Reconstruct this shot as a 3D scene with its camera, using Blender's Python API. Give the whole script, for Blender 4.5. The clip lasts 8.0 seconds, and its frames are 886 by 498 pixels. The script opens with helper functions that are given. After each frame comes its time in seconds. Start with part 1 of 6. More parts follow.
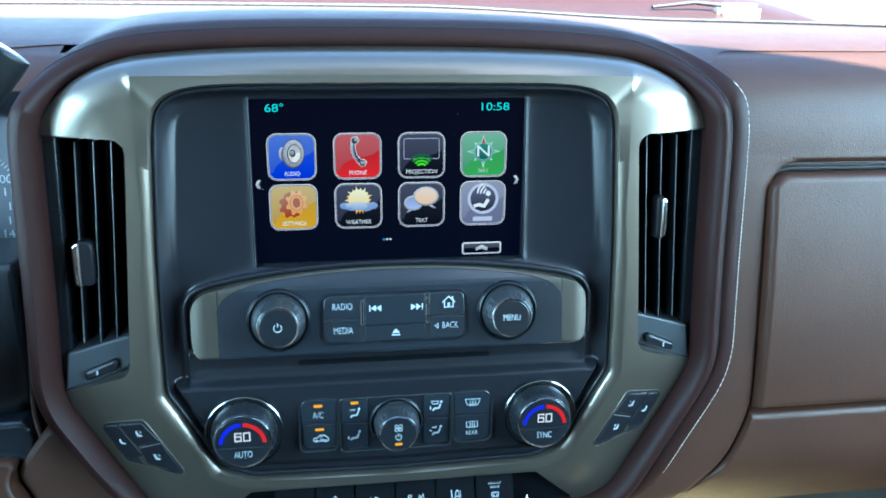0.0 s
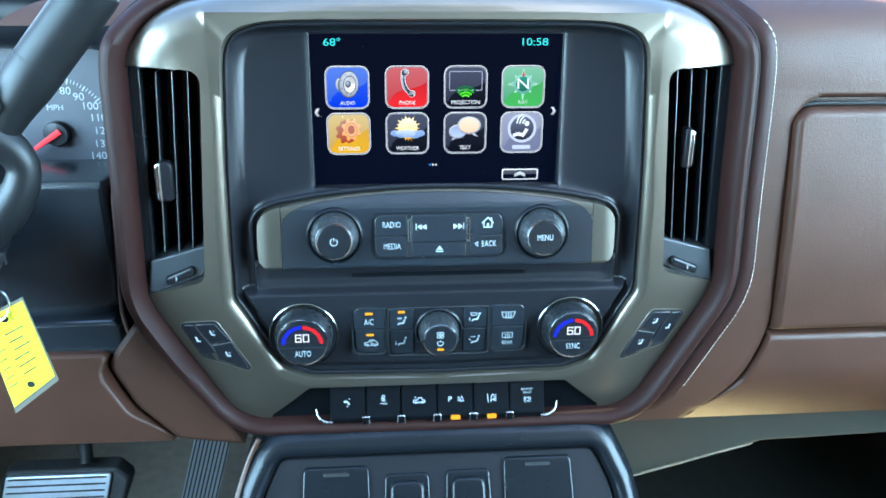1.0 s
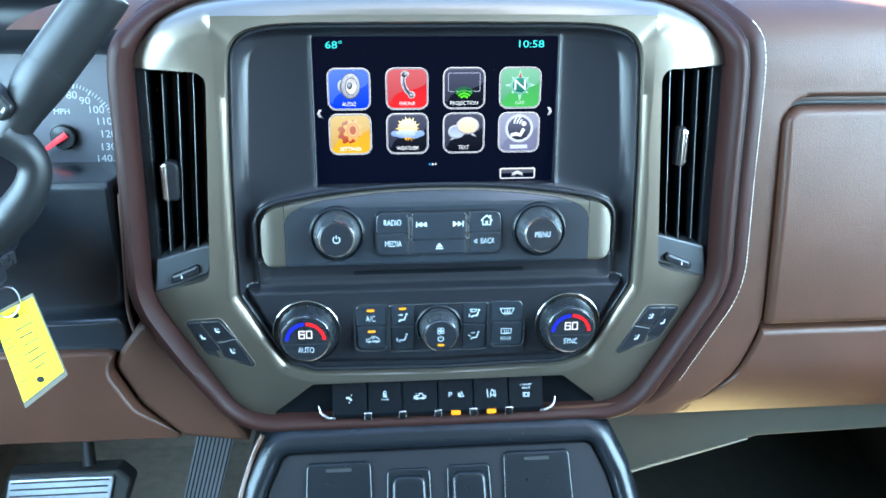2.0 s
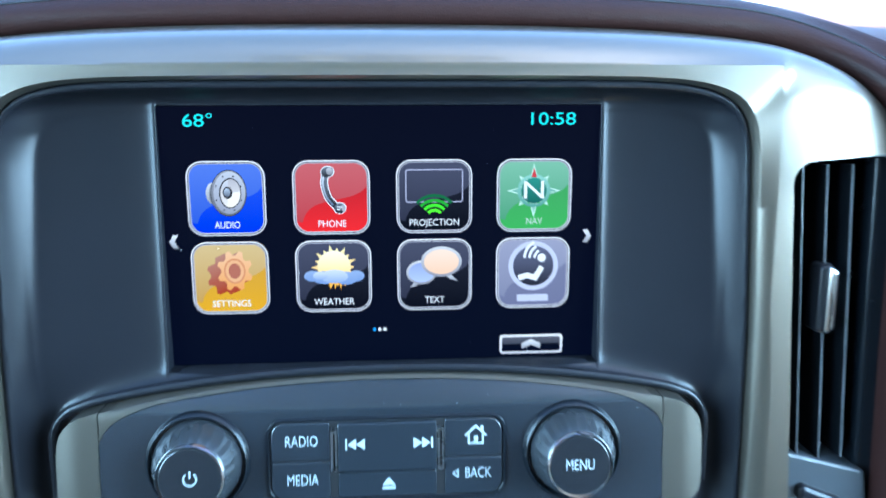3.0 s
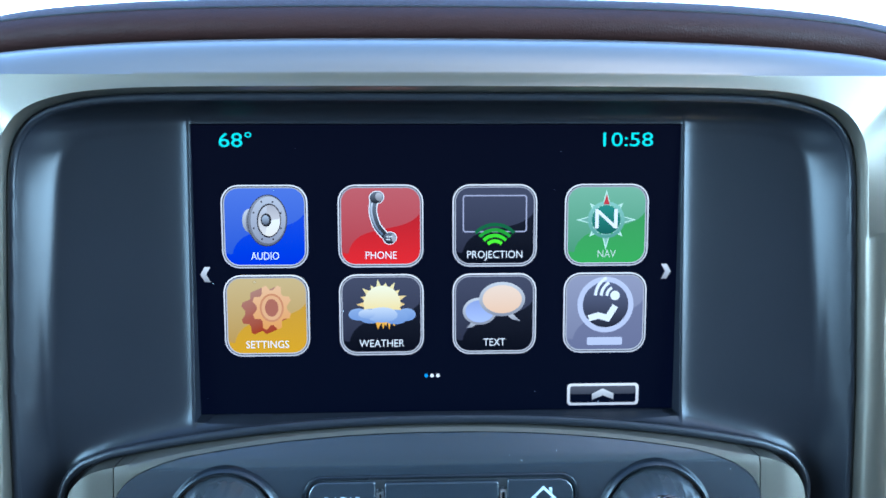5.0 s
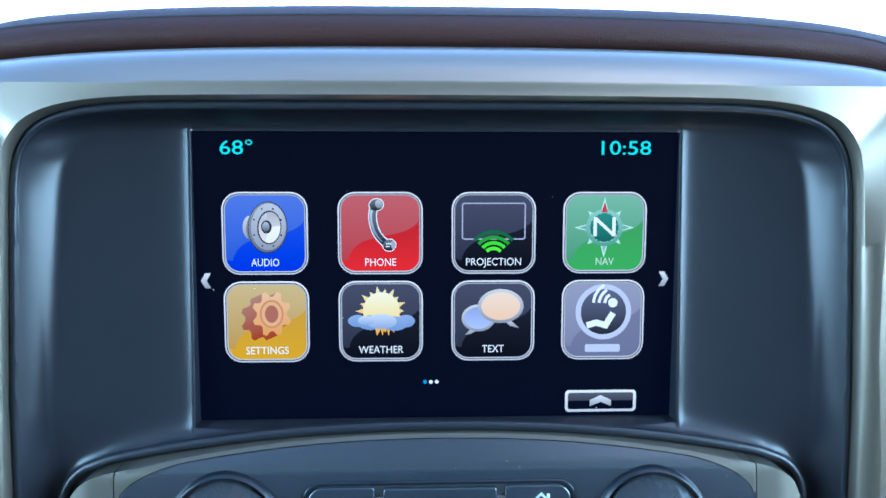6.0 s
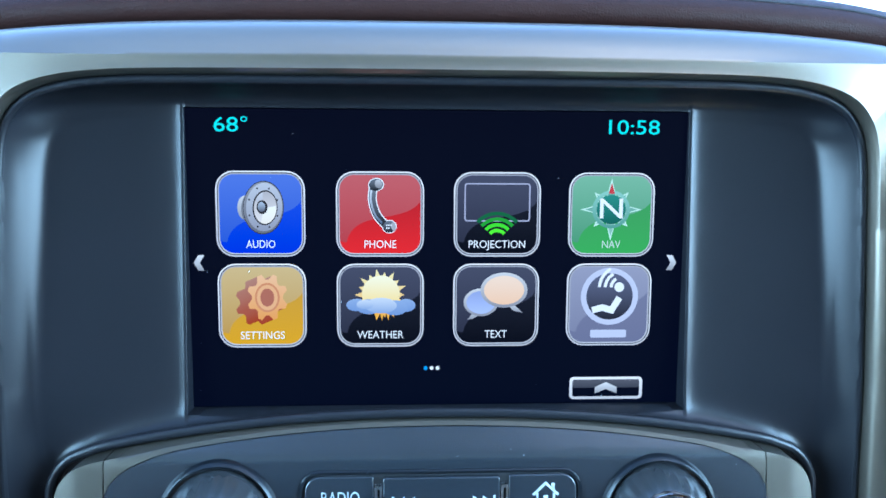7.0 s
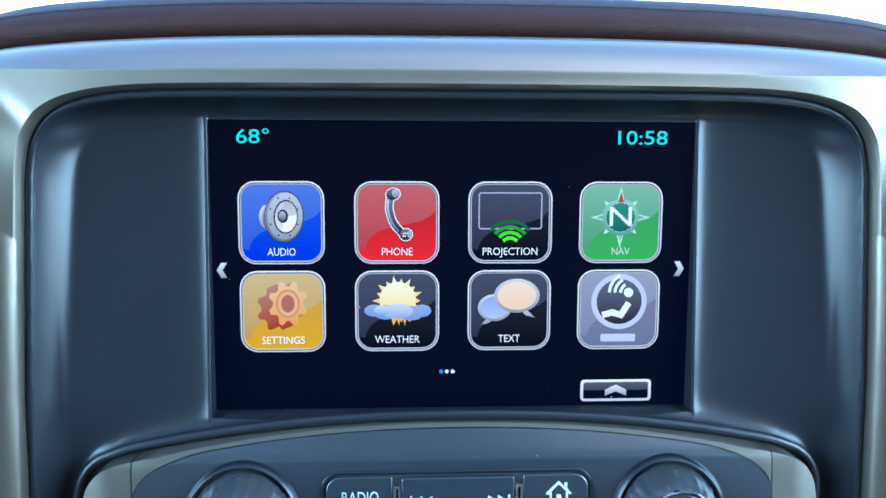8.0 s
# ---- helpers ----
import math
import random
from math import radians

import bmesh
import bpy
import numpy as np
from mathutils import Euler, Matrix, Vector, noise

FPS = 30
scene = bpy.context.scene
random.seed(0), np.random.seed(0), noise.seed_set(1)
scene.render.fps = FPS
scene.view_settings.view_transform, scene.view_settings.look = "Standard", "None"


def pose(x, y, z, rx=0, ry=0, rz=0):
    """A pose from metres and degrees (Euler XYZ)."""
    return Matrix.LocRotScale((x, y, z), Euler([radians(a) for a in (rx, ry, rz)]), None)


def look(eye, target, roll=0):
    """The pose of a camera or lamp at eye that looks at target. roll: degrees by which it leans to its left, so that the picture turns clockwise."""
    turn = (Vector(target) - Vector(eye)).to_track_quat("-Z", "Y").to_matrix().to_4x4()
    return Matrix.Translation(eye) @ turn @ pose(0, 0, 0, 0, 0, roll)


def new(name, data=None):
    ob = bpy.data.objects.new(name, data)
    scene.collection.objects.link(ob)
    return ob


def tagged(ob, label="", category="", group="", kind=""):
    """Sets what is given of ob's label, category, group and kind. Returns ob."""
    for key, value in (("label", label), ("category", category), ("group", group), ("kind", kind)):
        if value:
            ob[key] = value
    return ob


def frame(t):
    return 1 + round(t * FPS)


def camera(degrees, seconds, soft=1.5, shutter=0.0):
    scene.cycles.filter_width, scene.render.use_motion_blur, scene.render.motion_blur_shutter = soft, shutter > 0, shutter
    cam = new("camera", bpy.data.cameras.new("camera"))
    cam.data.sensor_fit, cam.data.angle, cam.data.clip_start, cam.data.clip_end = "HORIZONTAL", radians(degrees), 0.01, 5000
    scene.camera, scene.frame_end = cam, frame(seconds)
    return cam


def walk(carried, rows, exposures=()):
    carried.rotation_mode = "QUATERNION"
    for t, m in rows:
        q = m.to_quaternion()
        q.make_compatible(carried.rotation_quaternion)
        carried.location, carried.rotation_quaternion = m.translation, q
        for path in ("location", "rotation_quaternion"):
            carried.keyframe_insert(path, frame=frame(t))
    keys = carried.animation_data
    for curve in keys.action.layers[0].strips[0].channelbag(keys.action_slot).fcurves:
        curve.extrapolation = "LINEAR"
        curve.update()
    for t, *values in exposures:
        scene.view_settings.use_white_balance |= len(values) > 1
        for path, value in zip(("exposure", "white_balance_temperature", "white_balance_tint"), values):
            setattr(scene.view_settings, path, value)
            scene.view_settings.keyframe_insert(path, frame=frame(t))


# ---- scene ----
# The dashboard is drawn in millimetres from the middle of the touchscreen: x right, y towards the windscreen, z up along the screen.
# BASE lays that drawing into the world: cab floor at z = 0, the screen leaning back by TILT degrees.
TILT, HEIGHT = 6.0, 0.72
BASE = pose(0, 0, HEIGHT, -TILT, 0, 0)
cam = camera(58.0, 8.0, soft=1.6, shutter=0.2)
EXPOSURE, KELVIN, TINT = 3.86, 5150.0, -1.0
PATH = [
    (0, (-0.04183, -0.51001, 0.09109), (0.02977, -0.03229, -0.03798), 0.39),
    (0.5, (-0.04264, -0.55018, 0.08815), (0.00952, -0.07406, -0.05533), 1.04),
    (1, (-0.04045, -0.56242, 0.09501), (-0.00250, -0.09228, -0.07090), 0.36),
    (1.2, (-0.03910, -0.57338, 0.09587), (-0.00527, -0.10414, -0.07346), 0.11),
    (2.3, (-0.04618, -0.57799, 0.08709), (-0.00367, -0.10469, -0.06841), 0.13),
    (2.5, (-0.03224, -0.54422, 0.08758), (0.00601, -0.06953, -0.06476), -0.06),
    (2.7, (-0.01957, -0.44018, 0.07032), (0.02368, 0.04120, -0.05777), -0.14),
    (2.8, (-0.00696, -0.39036, 0.06843), (0.03141, 0.09350, -0.05158), -0.28),
    (2.9, (-0.00148, -0.35080, 0.06335), (0.03480, 0.13583, -0.04560), -0.18),
    (3, (0.00039, -0.31972, 0.05874), (0.03604, 0.16929, -0.03924), -0.10),
    (3.2, (-0.00229, -0.28441, 0.05159), (0.02880, 0.20762, -0.03174), -0.03),
    (3.5, (-0.00377, -0.27199, 0.04015), (0.02560, 0.22271, -0.02624), -0.13),
    (4, (-0.00991, -0.28492, 0.03990), (0.01166, 0.21104, -0.01977), -0.39),
    (4.5, (-0.01023, -0.28629, 0.03894), (0.01043, 0.21012, -0.01715), -0.20),
    (6, (-0.01051, -0.28856, 0.04233), (0.01062, 0.20799, -0.01230), 0.09),
    (6.5, (-0.01123, -0.27846, 0.03595), (0.01409, 0.21753, -0.02197), 0.24),
    (7, (-0.01388, -0.27962, 0.03749), (0.01280, 0.21616, -0.02158), 0.38),
    (7.5, (-0.01560, -0.27881, 0.03645), (0.01111, 0.21701, -0.02225), 0.37),
    (8, (-0.01976, -0.28816, 0.04029), (0.00695, 0.20779, -0.01735), 0.21),
]
walk(cam, [(t, BASE @ look(eye, target, roll)) for t, eye, target, roll in PATH], exposures=[(t, EXPOSURE + e, KELVIN + k, TINT + g) for t, e, k, g in ((0.0, 0.12, 200, -2), (0.5, 0.55, 350, -2), (1.0, 0.68, 520, 2), (2.4, 1.02, 650, 4), (2.75, 0.9, 300, 4), (3.2, 0.4, 80, 5), (3.6, 0.36, 60, 5), (6.4, 0.32, 0, 5), (8.0, 0.38, 30, 5))])

# ---- daylight ----
world = bpy.data.worlds.new("sky")
scene.world = world
world.use_nodes = True
SUN_UP, SUN_ROUND = 50.5, 147.0
sky = world.node_tree.nodes.new("ShaderNodeTexSky")
sky.sky_type, sky.sun_disc = "NISHITA", False
sky.sun_elevation, sky.sun_rotation = radians(SUN_UP), radians(SUN_ROUND)
sky.air_density, sky.dust_density, sky.ozone_density = 1.0, 0.9, 0.8
world.node_tree.links.new(sky.outputs[0], world.node_tree.nodes["Background"].inputs[0])
world.node_tree.nodes["Background"].inputs[1].default_value = 0.072
sun = new("sun", bpy.data.lights.new("sun", "SUN"))
sun.data.energy, sun.data.angle, sun.data.color = 5.0, radians(0.6), (1.0, 0.91, 0.78)
su, sr = radians(SUN_UP), radians(SUN_ROUND)
sun.matrix_world = look((5 * math.sin(sr) * math.cos(su), 5 * math.cos(sr) * math.cos(su), 5 * math.sin(su)), (0, 0, 0))


def window_light(name, eye, target, width, height, watts):
    """The sky's light through a window opening of the cab."""
    ob = new(name, bpy.data.lights.new(name, "AREA"))
    ob.data.shape, ob.data.size, ob.data.size_y, ob.data.energy, ob.data.color = "RECTANGLE", width, height, watts, (0.56, 0.83, 1.0)
    ob.matrix_world = look(eye, target)


window_light("driver_window_light", (-0.86, -0.70, 0.97), (0, -0.70, 0.90), 1.25, 0.70, 4.2)
window_light("passenger_window_light", (0.86, -0.70, 0.97), (0, -0.70, 0.90), 1.25, 0.70, 4.4)


# ---- materials ----
def surf(name, col, rough=0.5, metal=0.0, coat=0.0, mott=0.08, mscale=40.0, grain=0.0, gscale=1200.0, cells=False, rvar=0.06, spec=0.5):
    """A surface with blotches in colour and gloss at one scale and fine relief at another; col is the base colour."""
    m = bpy.data.materials.new(name)
    m.use_nodes = True
    nt = m.node_tree
    b = nt.nodes["Principled BSDF"]
    b.inputs["Roughness"].default_value, b.inputs["Metallic"].default_value = rough, metal
    b.inputs["Coat Weight"].default_value, b.inputs["Coat Roughness"].default_value = coat, 0.06
    b.inputs["Specular IOR Level"].default_value = spec
    tc = nt.nodes.new("ShaderNodeTexCoord")
    n1 = nt.nodes.new("ShaderNodeTexNoise")
    n1.inputs["Scale"].default_value, n1.inputs["Detail"].default_value = mscale, 5.0
    nt.links.new(tc.outputs["Object"], n1.inputs["Vector"])
    mix = nt.nodes.new("ShaderNodeMix")
    mix.data_type = "RGBA"
    mix.inputs[6].default_value = (*[c * (1 - mott) for c in col], 1)
    mix.inputs[7].default_value = (*[min(1.0, c * (1 + mott)) for c in col], 1)
    nt.links.new(n1.outputs["Fac"], mix.inputs[0])
    nt.links.new(mix.outputs[2], b.inputs["Base Color"])
    mr = nt.nodes.new("ShaderNodeMapRange")
    mr.inputs[3].default_value, mr.inputs[4].default_value = max(0.02, rough - rvar), min(1.0, rough + rvar)
    n3 = nt.nodes.new("ShaderNodeTexNoise")
    n3.inputs["Scale"].default_value, n3.inputs["Detail"].default_value = mscale * 2.3, 6.0
    nt.links.new(tc.outputs["Object"], n3.inputs["Vector"])
    nt.links.new(n3.outputs["Fac"], mr.inputs[0])
    nt.links.new(mr.outputs[0], b.inputs["Roughness"])
    if grain:
        bump = nt.nodes.new("ShaderNodeBump")
        bump.inputs["Strength"].default_value, bump.inputs["Distance"].default_value = grain, 0.0004
        if cells:
            v = nt.nodes.new("ShaderNodeTexVoronoi")
            v.feature = "DISTANCE_TO_EDGE"
            v.inputs["Scale"].default_value = gscale
            warp = nt.nodes.new("ShaderNodeTexNoise")
            warp.inputs["Scale"].default_value = gscale * 0.35
            add = nt.nodes.new("ShaderNodeMix")
            add.data_type = "VECTOR"
            add.inputs[0].default_value = 0.0025
            nt.links.new(tc.outputs["Object"], warp.inputs["Vector"])
            nt.links.new(tc.outputs["Object"], add.inputs[4])
            nt.links.new(warp.outputs["Color"], add.inputs[5])
            nt.links.new(add.outputs[1], v.inputs["Vector"])
            clip = nt.nodes.new("ShaderNodeMapRange")
            clip.inputs[2].default_value = 0.35
            nt.links.new(v.outputs["Distance"], clip.inputs[0])
            nt.links.new(clip.outputs[0], bump.inputs["Height"])
        else:
            n2 = nt.nodes.new("ShaderNodeTexNoise")
            n2.inputs["Scale"].default_value, n2.inputs["Detail"].default_value = gscale, 3.0
            nt.links.new(tc.outputs["Object"], n2.inputs["Vector"])
            nt.links.new(n2.outputs["Fac"], bump.inputs["Height"])
        nt.links.new(bump.outputs[0], b.inputs["Normal"])
    return m


def lit(name, top, bottom=None, strength=1.0):
    """A lit patch of a display or lamp, from a top to a bottom colour."""
    m = bpy.data.materials.new(name)
    m.use_nodes = True
    nt = m.node_tree
    b = nt.nodes["Principled BSDF"]
    b.inputs["Base Color"].default_value = (0.0006, 0.0006, 0.0008, 1)
    b.inputs["Roughness"].default_value = 0.2
    b.inputs["Specular IOR Level"].default_value = 0.012
    b.inputs["Emission Strength"].default_value = strength * 2.0 ** -(EXPOSURE + 0.2)
    b.inputs["Emission Color"].default_value = (*top, 1)
    if bottom:
        tc, sep, mix = nt.nodes.new("ShaderNodeTexCoord"), nt.nodes.new("ShaderNodeSeparateXYZ"), nt.nodes.new("ShaderNodeMix")
        mix.data_type = "RGBA"
        mix.inputs[6].default_value, mix.inputs[7].default_value = (*bottom, 1), (*top, 1)
        nt.links.new(tc.outputs["Generated"], sep.inputs[0])
        nt.links.new(sep.outputs[2], mix.inputs[0])
        nt.links.new(mix.outputs[2], b.inputs["Emission Color"])
    return m


SILVER = surf("satin_silver_paint", (0.145, 0.125, 0.099), 0.34, 0.85, 0.3, 0.03, 14, 0.015, 2600, False, 0.02)
SILVER_DARK = surf("satin_bronze_silver", (0.066, 0.058, 0.046), 0.42, 0.75, 0.1, 0.04, 30, 0.02, 2600, False, 0.02)
BLACK = surf("soft_black_plastic", (0.0088, 0.0090, 0.0112), 0.30, 0, 0, 0.10, 30, 0.05, 3000, False, 0.03, 0.25)
PANEL_BLACK = surf("satin_black_panel", (0.0105, 0.0128, 0.0165), 0.24, 0, 0, 0.10, 30, 0.06, 3000, False, 0.03, 0.6)
KEY_BLACK = surf("deep_black_key", (0.003, 0.0035, 0.0045), 0.3, 0, 0, 0.1, 60, 0.1, 2500, False, 0.03, 0.12)
BLACK_GLOSS = surf("gloss_black_plastic", (0.008, 0.009, 0.011), 0.22, 0, 0.0, 0.10, 40, 0, 1, False, 0.03)
BLACK_DEEP = surf("matt_black_plastic", (0.008, 0.008, 0.009), 0.65, 0, 0, 0.15, 40, spec=0.3)
GREY_PLASTIC = surf("dark_grey_grained_plastic", (0.0045, 0.0055, 0.0072), 0.26, 0, 0, 0.10, 50, 0.10, 1800, False, 0.04, 0.24)
LEATHER = surf("brown_grained_leather", (0.038, 0.0160, 0.0095), 0.45, 0, 0.0, 0.22, 25, 0.22, 680, True, 0.06, 0.26)
LEATHER_RIM = surf("dark_brown_leather", (0.0175, 0.0068, 0.0056), 0.48, 0, 0.0, 0.14, 30, 0.2, 850, True, 0.05, 0.12)
THREAD = surf("cream_thread", (0.56, 0.50, 0.41), 0.7, 0, 0, 0.1, 300)
CHROME = surf("bright_chrome", (0.82, 0.83, 0.85), 0.10, 1.0, 0, 0.03, 80)
DARK_CHROME = surf("dark_chrome", (0.20, 0.21, 0.22), 0.16, 1.0, 0, 0.03, 80)
SATIN_METAL = surf("satin_metal", (0.50, 0.51, 0.53), 0.28, 1.0, 0, 0.06, 90)
KNOB_SIDE = surf("ribbed_grey_knob", (0.032, 0.034, 0.037), 0.25, 0.35, 0, 0.08, 90)
DRUM = surf("smooth_dark_knob", (0.010, 0.011, 0.013), 0.28, 0, 0.0, 0.08, 90, spec=0.35)
PRINT = surf("white_print", (0.28, 0.30, 0.31), 0.5, 0, 0, 0.03, 200)
GAUGE_FACE = surf("blue_grey_gauge_face", (0.034, 0.035, 0.046), 0.5, 0, 0, 0.08, 60)
RED_NEEDLE = surf("red_needle", (0.65, 0.02, 0.03), 0.4, 0, 0, 0.05, 60)
TAG_YELLOW = surf("yellow_card", (0.60, 0.60, 0.02), 0.6, 0, 0, 0.06, 60, spec=0.2)
TAG_INK = surf("dark_ink", (0.05, 0.05, 0.03), 0.6, 0, 0, 0.1, 60)
CLEAR_EDGE = surf("clear_plastic_edge", (0.12, 0.11, 0.09), 0.22, 0, 0.1, 0.06, 90)
RUBBER = surf("black_rubber", (0.016, 0.016, 0.017), 0.6, 0, 0, 0.15, 60, 0.2, 900)
PEDAL_METAL = surf("brushed_pedal_metal", (0.42, 0.45, 0.50), 0.35, 0.8, 0, 0.10, 70, 0.1, 2500)
CARPET = surf("grey_brown_carpet", (0.24, 0.21, 0.18), 0.95, 0, 0, 0.3, 60, 1.0, 700)
MAT = surf("dark_rubber_mat", (0.10, 0.092, 0.085), 0.75, 0, 0, 0.2, 60, 0.5, 600)
CAB_TAN = surf("tan_cab_trim", (0.13, 0.098, 0.07), 0.6, 0, 0, 0.1, 30, 0.2, 900)
HEADLINER = surf("pale_tan_headliner", (0.26, 0.235, 0.205), 0.95, 0, 0, 0.06, 30, 0.4, 900)
TRIM_TAN = surf("grey_tan_trim", (0.16, 0.14, 0.12), 0.6, 0, 0, 0.1, 30, 0.2, 900)
SEAT_LEATHER = surf("saddle_brown_leather", (0.085, 0.045, 0.026), 0.5, 0, 0, 0.14, 20, 0.5, 520, True, 0.05, 0.3)
LEVER_GREY = surf("charcoal_lever_plastic", (0.0065, 0.0068, 0.0075), 0.42, 0, 0, 0.12, 60, 0.15, 1800, False, 0.05, 0.25)
# carpet darkened to hold the shade under the passenger's dash
FOOTWELL_SHADE = surf("shaded_footwell_carpet", (0.026, 0.030, 0.028), 0.9, 0, 0, 0.25, 60, 0.6, 700, spec=0.2)
WOOD = surf("orange_wood_trim", (0.05, 0.022, 0.012), 0.4, 0, 0.2, 0.3, 60)
HOOD_PAINT = surf("dark_red_car_paint", (0.028, 0.012, 0.010), 0.5, 0, 0.0, 0.08, 10, spec=0.12)
ASPHALT = surf("asphalt", (0.09, 0.09, 0.088), 0.9, 0, 0, 0.25, 3, 0.5, 60)
LCD = lit("dark_lcd", (0.0018, 0.0024, 0.0092), (0.0008, 0.0020, 0.0098), 1.0)
CYAN = lit("cyan_digits", (0.10, 0.78, 0.74))
WHITE_LIT = lit("white_lit", (0.85, 0.87, 0.90))
FRAME_LIT = lit("silver_lit", (0.84, 0.84, 0.86), (0.56, 0.56, 0.60))
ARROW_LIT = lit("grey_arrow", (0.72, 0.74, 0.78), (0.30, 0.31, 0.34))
AMBER = lit("amber_led", (1.0, 0.42, 0.02), None, 1.1)
RED_LIT = lit("red_lit", (0.75, 0.02, 0.03))
BLUE_LIT = lit("blue_lit", (0.02, 0.03, 0.75))

# ---- helpers for building ----
ORG = {}


def thing(name, at, label, category, group="", kind="", m=None):
    """An empty at the point `at` of the drawing (mm), or at the pose m, that parents its parts."""
    ob = new(name)
    ob.empty_display_size = 0.02
    ob.matrix_world = BASE @ Matrix.Translation(Vector(at) / 1000) if m is None else m
    ORG[ob.name] = Vector(at) / 1000
    return tagged(ob, label, category, group, kind)


def part(name, bm, material, parent, label="", flat=False, angle=38):
    """Links a bmesh, in mm of the drawing, as one mesh under a thing or a part."""
    me = bpy.data.meshes.new(name)
    bmesh.ops.recalc_face_normals(bm, faces=bm.faces)
    bm.to_mesh(me)
    bm.free()
    me.transform(Matrix.Translation(-ORG[parent.name]) @ Matrix.Scale(0.001, 4))
    return link(name, me, material, parent, label, flat, angle)


def link(name, me, material, parent, label="", flat=False, angle=38):
    me.materials.append(material)
    if not flat:
        me.set_sharp_from_angle(angle=radians(angle))
        me.polygons.foreach_set("use_smooth", [p.loop_total < 5 for p in me.polygons])
    ob = new(name, me)
    ob.parent = parent
    ORG[ob.name] = ORG[parent.name]
    return tagged(ob, label)


def fillet(corners, seg=8):
    """A closed outline from corners (x, z, radius), each rounded."""
    out, n = [], len(corners)
    for i, (x, z, r) in enumerate(corners):
        p, a, b = Vector((x, z)), Vector(corners[i - 1][:2]), Vector(corners[(i + 1) % n][:2])
        if r <= 0:
            out.append(p)
            continue
        u, v = (a - p).normalized(), (b - p).normalized()
        half = max(0.02, u.angle(v) / 2)
        cut = min(r / math.tan(half), 0.49 * (a - p).length, 0.49 * (b - p).length)
        r2 = cut * math.tan(half)
        c = p + (u + v).normalized() * (r2 / math.sin(half))
        s, e = p + u * cut - c, p + v * cut - c
        turn = s.angle_signed(e)
        for k in range(seg + 1):
            w = s.copy()
            w.rotate(Matrix.Rotation(-turn * k / seg, 2))
            out.append(c + w)
    return out


def rrect(x0, z0, x1, z1, r, seg=6):
    return fillet([(x0, z0, r), (x1, z0, r), (x1, z1, r), (x0, z1, r)], seg)


def oval(cx, cz, rx, rz, n=32, turn=0.0):
    c, s = math.cos(radians(turn)), math.sin(radians(turn))
    pts = [(rx * math.cos(2 * math.pi * k / n), rz * math.sin(2 * math.pi * k / n)) for k in range(n)]
    return [Vector((cx + c * x - s * z, cz + s * x + c * z)) for x, z in pts]


def arc(cx, cz, r, a0, a1, n=16):
    return [Vector((cx + r * math.cos(radians(a0 + (a1 - a0) * k / n)), cz + r * math.sin(radians(a0 + (a1 - a0) * k / n)))) for k in range(n + 1)]


def shrink(poly, d):
    """The outline moved inwards by d."""
    n = len(poly)
    area = sum(poly[i - 1][0] * poly[i][1] - poly[i][0] * poly[i - 1][1] for i in range(n))
    sgn, out = (1 if area > 0 else -1), []
    for i in range(n):
        a, p, b = Vector(poly[i - 1][:2]), Vector(poly[i][:2]), Vector(poly[(i + 1) % n][:2])
        e = [w.normalized() for w in (p - a, b - p) if w.length > 1e-7]
        nn = sum((Vector((-w.y, w.x)) for w in e), Vector((0, 0)))
        nn = nn.normalized() if nn.length > 1e-7 else Vector((0, 0))
        k = max(0.5, nn.dot(Vector((-e[0].y, e[0].x)))) if e else 1
        out.append(p + nn * (sgn * d / k))
    return out


def loops(bm, rings, cap0=True, cap1=True, close=True):
    """Skins rings of points, each as long as the others."""
    vs = [[bm.verts.new(p) for p in ring] for ring in rings]
    n = len(vs[0])
    for a, b in zip(vs, vs[1:]):
        for i in range(n if close else n - 1):
            j = (i + 1) % n
            bm.faces.new((a[i], a[j], b[j], b[i]))
    if cap0:
        bm.faces.new(vs[0])
    if cap1:
        bm.faces.new(vs[-1])
    return vs


def slab(poly, front, back, edge=0.0, bm=None, lean=None):
    """A plate with this outline between two depths, its front edge rounded by `edge`. lean(x, z): added to the depth."""
    bm = bm or bmesh.new()
    g = lean or (lambda x, z: 0.0)
    ring = lambda q, y: [Vector((p[0], y + g(p[0], p[1]), p[1])) for p in q]  # noqa: E731
    rs = [ring(poly, back)]
    if edge:
        for k in range(4):
            a = math.pi / 2 * k / 3
            rs.append(ring(shrink(poly, edge * (1 - math.cos(a))), front + edge * (1 - math.sin(a))))
    else:
        rs.append(ring(poly, front))
    loops(bm, rs)
    return bm


def hoop(outer, inner, front, back, bm=None, edge=0.0):
    """A flat ring between two outlines of equal length."""
    bm = bm or bmesh.new()
    ring = lambda q, y: [Vector((p[0], y, p[1])) for p in q]  # noqa: E731
    rs = [ring(outer, back), ring(outer, front + edge)]
    if edge:
        rs += [ring(shrink(outer, edge), front), ring(shrink(inner, -edge), front)]
    rs += [ring(inner, front + edge), ring(inner, back)]
    vs = loops(bm, rs, False, False)
    n = len(outer)
    for i in range(n):
        bm.faces.new((vs[-1][i], vs[-1][(i + 1) % n], vs[0][(i + 1) % n], vs[0][i]))
    return bm


